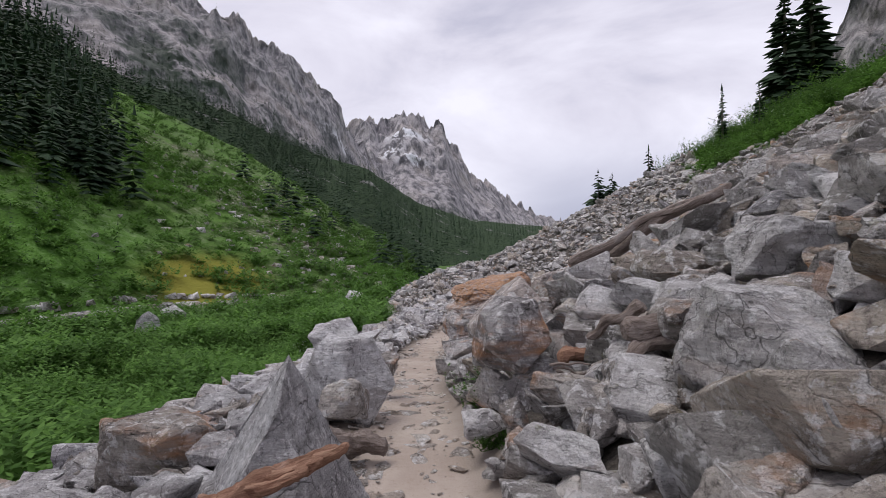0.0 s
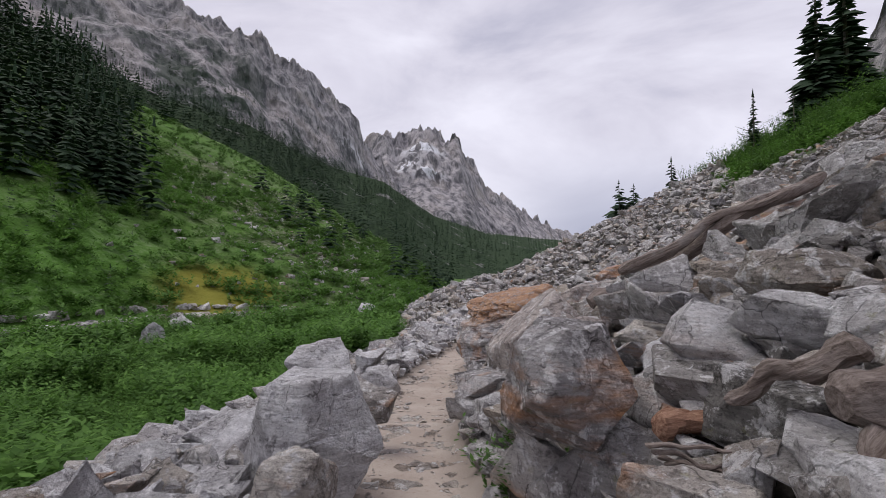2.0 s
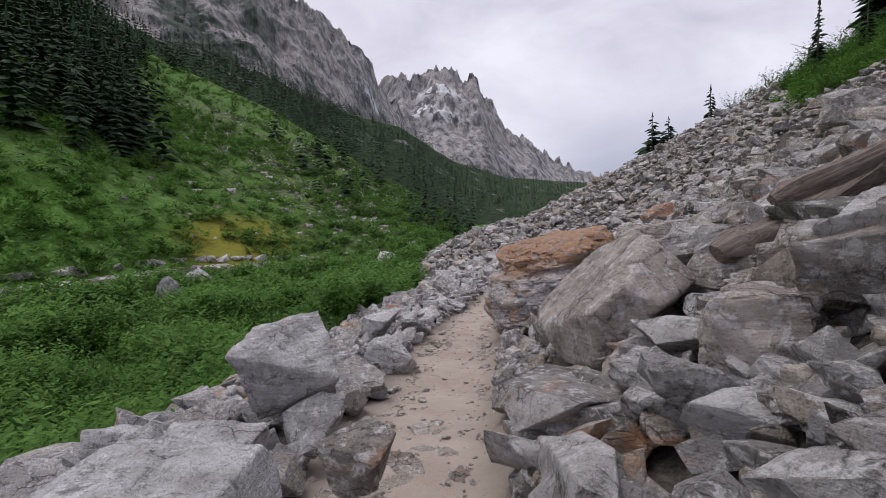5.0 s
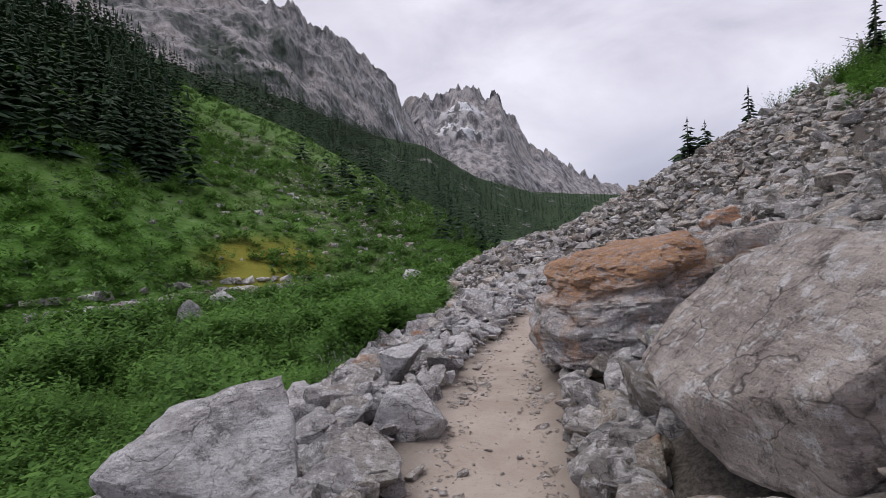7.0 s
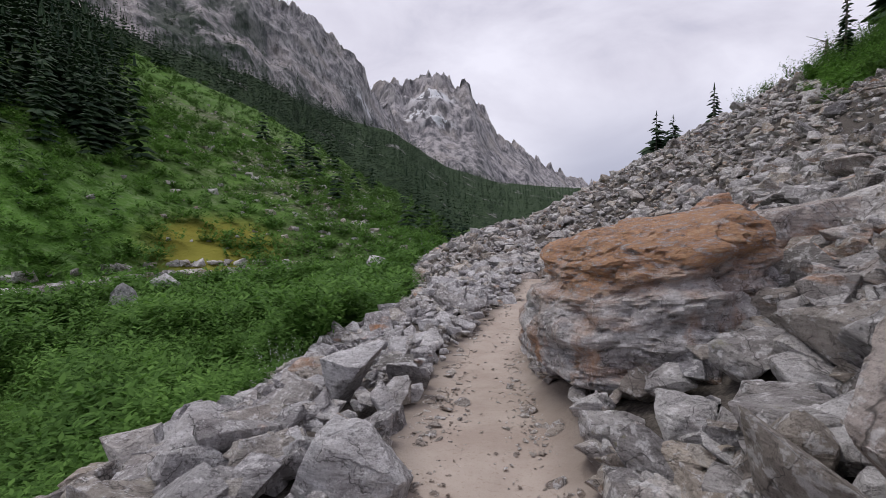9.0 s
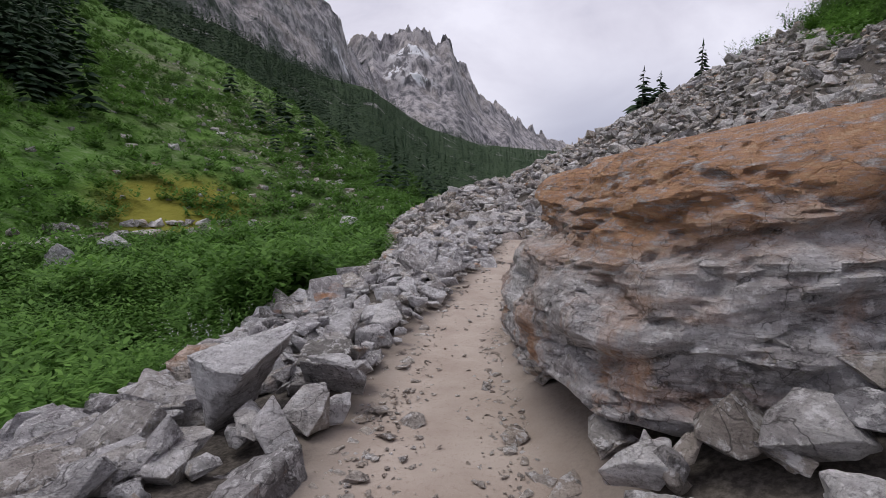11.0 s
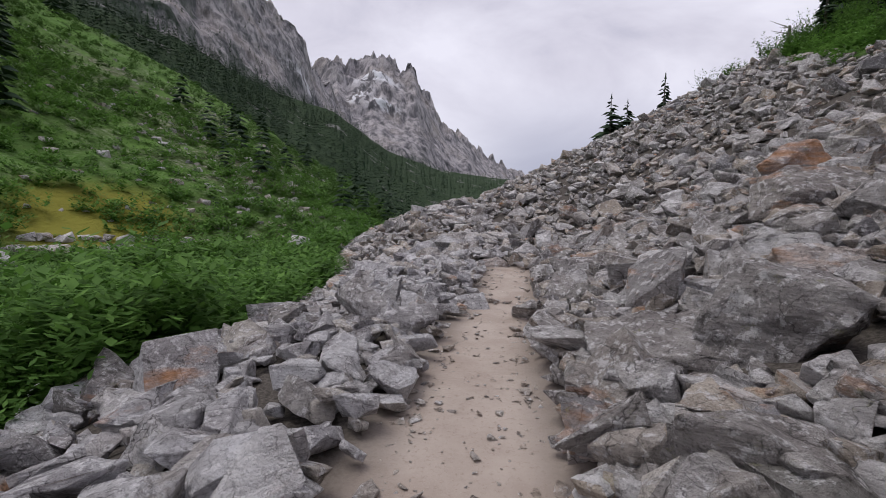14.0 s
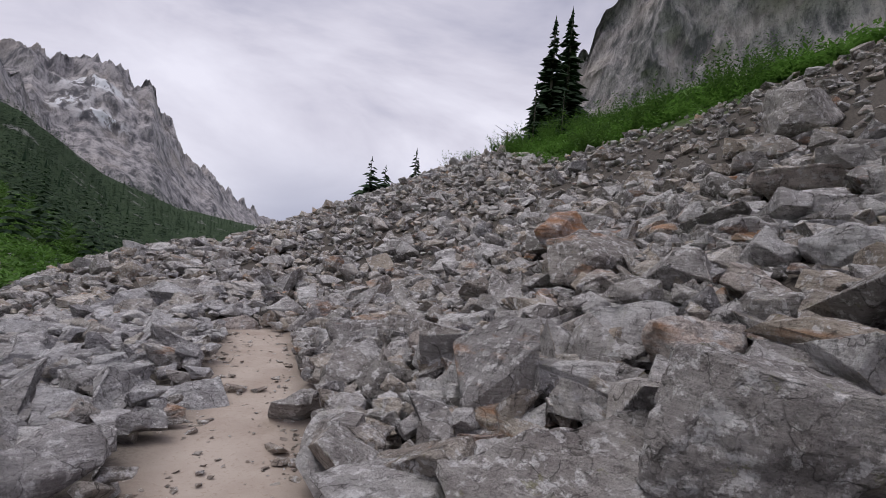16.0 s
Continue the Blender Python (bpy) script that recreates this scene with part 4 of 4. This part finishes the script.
boulder(54, 2.2, 21.2, None, (0.7, 0.5, 0.5), rock_mat, "grey rock beside the trail", rough=0.04)
boulder(55, 3.3, 22.0, None, (0.55, 0.5, 0.55), slab_mat, "rounded tan rock in the talus", rough=0.03, bevel=0.1)
boulder(56, 1.35, 21.6, None, (0.6, 0.5, 0.4), rock_mat, "grey block at the trail edge", rough=0.03)
boulder(57, 0.5, 11.75, -0.75, (0.55, 0.5, 0.5), rock_mat, "rock wedged below the overhang", rough=0.04)
boulder(58, 0.95, 11.55, -0.75, (0.4, 0.4, 0.42), rock_mat, "small rock wedged below the overhang", rough=0.04)
boulder(59, 0.62, 8.0, -0.1, (0.75, 0.55, 0.5), rock_mat, "dark speckled rock beside the trail", rough=0.05)
boulder(60, 12.9, 20.4, None, (2.7, 1.5, 1.4), rock_mat, "large brown-faced block high on the talus", rough=0.04)
boulder(61, 5.0, 16.6, None, (1.1, 0.7, 0.5), pale_mat, "pale slab in the talus", rough=0.03)

for seed, bx, by, size, mat, label in (
        (63, 3.2, 10.9, (0.9, 0.7, 0.75), rock_mat, "dark grey block beside the flat slab"),
        (64, 1.7, 11.6, (0.85, 0.55, 0.5), rock_mat, "white-speckled rock before the huge boulder"),
        (65, 0.95, 11.35, (0.9, 0.5, 0.35), rock_mat, "low grey rock under the overhang"),
        (66, 4.9, 18.5, (0.8, 0.65, 0.55), slab_mat, "smooth rounded grey rock in the talus"),
        (67, 5.9, 18.1, (1.1, 0.7, 0.55), pale_mat, "long pale rock on the talus"),
        (68, 8.8, 19.4, (1.5, 1.0, 0.85), slab_mat, "pale tan block high on the talus"),
        (69, 3.5, 18.5, (1.0, 0.8, 0.65), slab_mat, "broad grey slab above the trail"),
        (70, 1.45, 6.8, (0.75, 0.6, 0.7), slab_mat, "pale slab leaning in the talus"),
        (72, 1.75, 7.9, (0.5, 0.42, 0.4), pale_mat, "white lichen-flecked rock in the talus"),
        (73, 4.9, 11.8, (1.0, 0.7, 0.65), rust_mat, "orange-brown block in the talus"),
        (74, -23.5, 35.4, (2.0, 1.5, 3.0), pale_mat, "white boulder standing out of the willows"),
        (75, -33.5, 36.5, (3.4, 1.8, 2.0), pale_mat, "pale boulder at the foot of the hillside"),
        (76, -26.5, 43.5, (2.2, 1.6, 2.6), pale_mat, "pale boulder among the willows"),
        (77, -25.0, 52.0, (2.6, 1.8, 2.6), rock_mat, "grey boulder at the foot of the hillside"),
        (78, -12.0, 60.0, (2.4, 1.8, 2.8), pale_mat, "white boulder at the end of the willows"),
        (79, 6.6, 8.6, (1.3, 0.9, 0.8), rock_mat, "grey block high on the talus"),
        (80, 3.6, 6.6, (0.9, 0.7, 0.6), rock_mat, "grey angular block in the talus"),
        (81, 4.4, 3.6, (0.8, 0.6, 0.55), rock_mat, "large grey block in the talus"),
        (82, 3.1, 1.9, (0.6, 0.5, 0.45), rock_mat, "tan angular block in the talus")):
    boulder(seed, bx, by, None, size, mat, label, rough=0.045, yaw=seed * 37 % 90)


def talus():
    rng = random.Random(77)
    detail = []
    for bm in stone_protos(16, 700, 1):
        ob = part("stone", bm, rock_mat, smooth=True)
        ob.data.set_sharp_from_angle(angle=radians(30))
        detail.append(ob.data)
        bpy.data.objects.remove(ob)
    mid_protos = [arrays_of(bm) for bm in stone_protos(14, 730, 0)]
    far_protos = [arrays_of(hull(random.Random(760 + k), 12, 0.7, 0.4)) for k in range(14)]
    pale_detail = []
    for me in detail:
        pale = me.copy()
        pale.materials[0] = pale_mat
        pale_detail.append(pale)
    mid_stones, far_stones, bank_stones, singles = [], [], [], 0
    for i in range(29000):
        zone = rng.random()
        if zone < 0.36:
            y = rng.uniform(-2, 28)
            x = trail_x(y) + 0.5 + rng.random() ** 1.1 * 10
        elif zone < 0.48:
            y = rng.uniform(-3, 32)
            x = trail_x(y) - 0.5 - rng.random() * (trail_x(y) - float(np.interp(y, TOE_Y, TOE_X)) - 0.9)
        else:
            y = rng.uniform(-4, 84)
            toe = float(np.interp(y, TOE_Y, TOE_X))
            x = rng.uniform(toe, veg_line(y) + 0.7 if y < 55 else toe + 34)
        s = min(0.85, 0.17 * math.exp(abs(rng.gauss(0, 0.6))))
        if y > 30:
            s *= 1.5
        if -12 < y < 27 and abs(x - trail_x(y)) < 0.55 + 0.2 * bell(y, 13, 4) + 0.5 * s:
            continue
        if not clear_of_boulders(x, y, s):
            continue
        sc = (s * rng.uniform(0.95, 1.45), s * rng.uniform(0.85, 1.25), s * rng.uniform(0.8, 1.2))
        rot = (rng.uniform(-0.45, 0.45), rng.uniform(-0.7, 0.25), rng.uniform(0, 6.3))
        z = ground_z(x, y) + 0.2 * s + rng.uniform(0, 0.14)
        if singles < 300 and s > 0.36 and -1 < y < 25 and -5 < x < 7:
            singles += 1
            on_bank = x < trail_x(y)
            ob = new("stone", (pale_detail if on_bank and i % 4 else detail)[i % 16])
            ob.matrix_world = Matrix.LocRotScale((x, y, z), Euler(rot), sc)
            tagged(ob, "angular pale stone on the bank" if on_bank else "angular grey gneiss stone in the talus", "stone", "bank stones" if on_bank else "talus stones")
        elif y < 32 and x < trail_x(y):
            bank_stones.append((i % 14, turn3(*rot, sc), (x, y, z)))
        elif y < 32 and x < 12:
            mid_stones.append((i % 14, turn3(*rot, sc), (x, y, z)))
        else:
            far_stones.append((i % 14, turn3(*rot, sc), (x, y, z)))
    ob = tagged(stamp("talus_rubble", mid_protos, mid_stones, rubble_mat, True), "broken grey gneiss rubble beside the trail", "rubble", kind="stuff")
    ob.data.set_sharp_from_angle(angle=radians(30))
    tagged(stamp("talus_slope_rubble", far_protos, far_stones, rubble_mat), "broken grey gneiss rubble covering the slope", "rubble", kind="stuff")
    ob = tagged(stamp("bank_rubble", mid_protos, bank_stones, bank_mat, True), "pale broken rock on the bank below the trail", "rubble", kind="stuff")
    ob.data.set_sharp_from_angle(angle=radians(30))
    pebbles = []
    for i in range(9000):
        y = rng.uniform(-1, 27)
        side = rng.choice((-1, 1))
        x = trail_x(y) + side * (0.85 - abs(rng.gauss(0, 0.3)))
        s = 0.016 * math.exp(abs(rng.gauss(0, 0.8)))
        pebbles.append((i % 14, turn3(rng.uniform(-0.3, 0.3), rng.uniform(-0.3, 0.3), rng.uniform(0, 6.3), (s * 1.4, s, s * 0.6)), (x, y, trail_z(y) - 0.05 + 0.15 * s)))
    for i in range(150):
        y = rng.uniform(0.5, 9)
        x = trail_x(y) + rng.uniform(-0.6, 0.6)
        s = rng.uniform(0.1, 0.3)
        pebbles.append((i % 14, turn3(0, 0, rng.uniform(0, 6.3), (s * 1.4, s, s * 0.35)), (x, y, trail_z(y) - 0.055)))
    tagged(stamp("trail_gravel", far_protos, pebbles, gravel_mat), "small dusty stones on the trail", "gravel", kind="stuff")


gravel_mat = rock_material("dusty_gravel", ((0.46, 0.385, 0.325), (0.56, 0.49, 0.43), (0.62, 0.575, 0.53)), 0.0, 0.0, rnd="island")
talus()

# ---- trees above the talus ----
def conifer_to(seed, x, y, top, width, label, **kw):
    return conifer(seed, x, y, top - ground_z(x, y) + 0.1, width, label, **kw)


conifer(1, 48.9, 62, 20, 8.0, "tall dark fir above the talus", tiers=40, arms=13)
conifer(7, 53.2, 62.5, 21.5, 8.5, "tall bushy dark fir above the talus", tiers=42, arms=14)
conifer_to(2, 29.5, 46, 20.3, 1.9, "slender young fir above the talus", tiers=24)
conifer_to(3, 33.3, 45.8, 20.6, 2.0, "small fir among green brush", tiers=20)
conifer_to(4, 40.5, 86, 24.3, 6.0, "small fir at the edge of the talus", tiers=20, arms=11)
conifer_to(5, 26.6, 75, 17.4, 5.5, "sparse pine on the talus skyline", tiers=13, arms=9, lift=0.2)
conifer_to(6, 29.2, 75.5, 16.9, 5.5, "sparse leaning pine on the talus skyline", tiers=12, arms=9, lift=0.25)


def snag(x, y, top):
    z0 = ground_z(x, y) - 0.2
    bm = bmesh.new()
    limb(bm, (0, 0, 0), (0.15, 0, (top - z0) * 0.6), 0.28, 0.22)
    limb(bm, (0.15, 0, (top - z0) * 0.6), (0.1, 0, top - z0), 0.22, 0.1)
    root = new("dead_snag")
    root.location = (x, y, z0)
    part("trunk", bm, bark_mat, root)
    rng = random.Random(17)
    for k in range(9):
        bm = bmesh.new()
        h = (top - z0) * rng.uniform(0.5, 0.95)
        a = rng.uniform(0, 6.28)
        tip = (1.6 * math.cos(a), 1.6 * math.sin(a), h + rng.uniform(0.2, 1.0))
        limb(bm, (0.1, 0, h), tip, 0.05, 0.015, 5)
        part("branch", bm, bark_mat, root)
    tagged(root, "broken grey dead snag among the brush", "dead tree")


snag(37, 58, 20.2)


# ---- fallen wood ----
def log(seed, a, b, r, label, mat=None, twist=0.08, name="fallen_log"):
    rng = random.Random(seed)
    a, b = Vector(a), Vector(b)
    length = (b - a).length
    bm = bmesh.new()
    rings, sides = 22, 14
    last = None
    for k in range(rings):
        f = k / (rings - 1)
        c = Vector((f * length, twist * length * noise.noise(Vector((f * 2.4, seed, 0))), twist * length * noise.noise(Vector((f * 2.4, seed, 7)))))
        rr = r * (1 - 0.45 * f) * (1 if 0 < k < rings - 1 else 0.55)
        ring = []
        for i in range(sides):
            an = 2 * math.pi * i / sides
            q = rr * (1 + 0.35 * noise.noise(Vector((f * 2, 2 * math.cos(an), 2 * math.sin(an))) + Vector((seed, 0, 0))) + 0.14 * rng.uniform(-1, 1))
            ring.append(bm.verts.new(c + Vector((0, q * math.cos(an), q * math.sin(an)))))
        if last:
            for i in range(sides):
                j = (i + 1) % sides
                bm.faces.new((last[i], last[j], ring[j], ring[i]))
        else:
            bm.faces.new(ring[::-1])
        last = ring
    bm.faces.new(last)
    ob = part(name, bm, mat or log_mat, smooth=True)
    ob.data.set_sharp_from_angle(angle=radians(35))
    ob.matrix_world = Matrix.Translation(a) @ (b - a).to_track_quat("X", "Z").to_matrix().to_4x4()
    return tagged(ob, label, "log")


log(1, (1.9, 8.05, 1.15), (5.6, 8.4, 3.15), 0.15, "long weathered grey log lying up the talus")
log(2, (2.3, 8.0, 1.6), (4.6, 8.0, 2.75), 0.09, "thin weathered branch beside the long log")
log(3, (1.35, 3.3, 1.12), (2.5, 3.35, 1.38), 0.1, "splintered driftwood trunk on the talus")
log(4, (1.3, 3.15, 0.86), (2.0, 3.4, 1.3), 0.07, "broken root leaning on the talus", twist=0.2)
log(5, (1.75, 3.2, 1.22), (2.75, 3.15, 1.25), 0.06, "splintered grey branch on the talus", twist=0.15)
log(6, (1.55, 3.4, 1.3), (1.25, 3.75, 1.0), 0.06, "twisted root end among the rocks", twist=0.25)
log(7, (-1.05, 3.9, 0.05), (-0.5, 4.0, -0.02), 0.13, "dark rotten log at the trail edge")
for k in range(7):
    log(20 + k, (-1.2 + 0.07 * k, 1.8 + 0.05 * k, 0.56 + 0.012 * k), (-0.78 + 0.06 * k, 2.0 + 0.04 * (k % 3), 0.6 + 0.035 * k), 0.035 + 0.012 * (k % 3), "splintered reddish wood on the rock", redwood_mat, twist=0.12, name="wood_splinter")
log(8, (1.08, 4.12, 0.74), (1.55, 4.2, 0.8), 0.075, "short reddish rotten log among the stones", redwood_mat)
for k in range(6):
    log(40 + k, (0.95 + 0.03 * k, 3.95, 0.72 - 0.03 * k), (1.25 + 0.06 * k, 3.75 + 0.04 * (k % 3), 0.78 - 0.09 * k), 0.014, "thin dry grey twig beside the round boulder", twist=0.15, name="dry_twig")
boulder(62, -0.95, 1.95, 0.25, (0.7, 0.6, 0.6), rock_mat, "low rock under splintered wood", rough=0.04)


# ---- bushes beside the trail ----
def bush(seed, x, y, z, height, label, mat=bush_mat, leaf=0.1):
    rng = random.Random(seed)
    v, f = leafy_shoots(rng, 34, height, height * 0.65, 16, leaf)
    ob = mesh_arrays("bush", v, f, mat)
    ob.location = (x, y, z)
    return tagged(ob, label, "bush")


bush(1, 0.5, 5.1, -0.1, 0.55, "small green bush beside the round boulder", leaf=0.07)
bush(2, 0.42, 3.95, -0.05, 0.22, "low green plant at the trail edge", leaf=0.05)
bush(3, 0.7, 7.6, -0.3, 0.5, "green bush beside the trail", leaf=0.07)
rng_b = random.Random(91)
for k in range(60):
    by = rng_b.uniform(24, 60)
    bx = veg_line(min(by, 48)) + rng_b.uniform(0.3, 13)
    bush(10 + k, bx, by, ground_z(bx, by) - 0.1, rng_b.uniform(1.2, 2.6), "dense dark green bush above the talus", leaf=0.26)

white_mat = leaf_material("bleached_twigs", (0.42, 0.42, 0.40), (0.66, 0.66, 0.64), through_light=0.1)
bush(5, -5.3, 18.6, -3.0, 1.25, "bleached leafless bush at the edge of the willows", white_mat, leaf=0.06)

# ---- outcrops on the hillside across the valley ----
rng_o = random.Random(92)
outcrop_protos = [arrays_of(bm) for bm in stone_protos(8, 820, 0)]
outcrops = []
for k in range(700):
    u = min(0.97, max(0.3, rng_o.gauss(0.62, 0.14)))
    v = min(0.95, max(0.0, rng_o.gauss(0.35, 0.2)))
    s = min(1.5, 0.5 * math.exp(abs(rng_o.gauss(0, 0.6))))
    outcrops.append((k % 8, turn3(0, 0, rng_o.uniform(0, 6.3), (s * 1.4, s, s * 1.1)), spur_pts[int(v * 89), int(u * 229)]))
for k in range(260):
    u, v = rng_o.uniform(0.1, 0.6), rng_o.uniform(0.0, 0.03)
    s = rng_o.uniform(0.4, 1.3)
    outcrops.append((k % 8, turn3(0, 0, rng_o.uniform(0, 6.3), (s * 1.4, s, s)), spur_pts[int(v * 89), int(u * 229)] + np.array((0, 0, 0.3))))
tagged(stamp("hillside_outcrops", outcrop_protos, outcrops, rubble_mat), "pale rock outcrops on the brushy hillside", "rocks", kind="stuff")
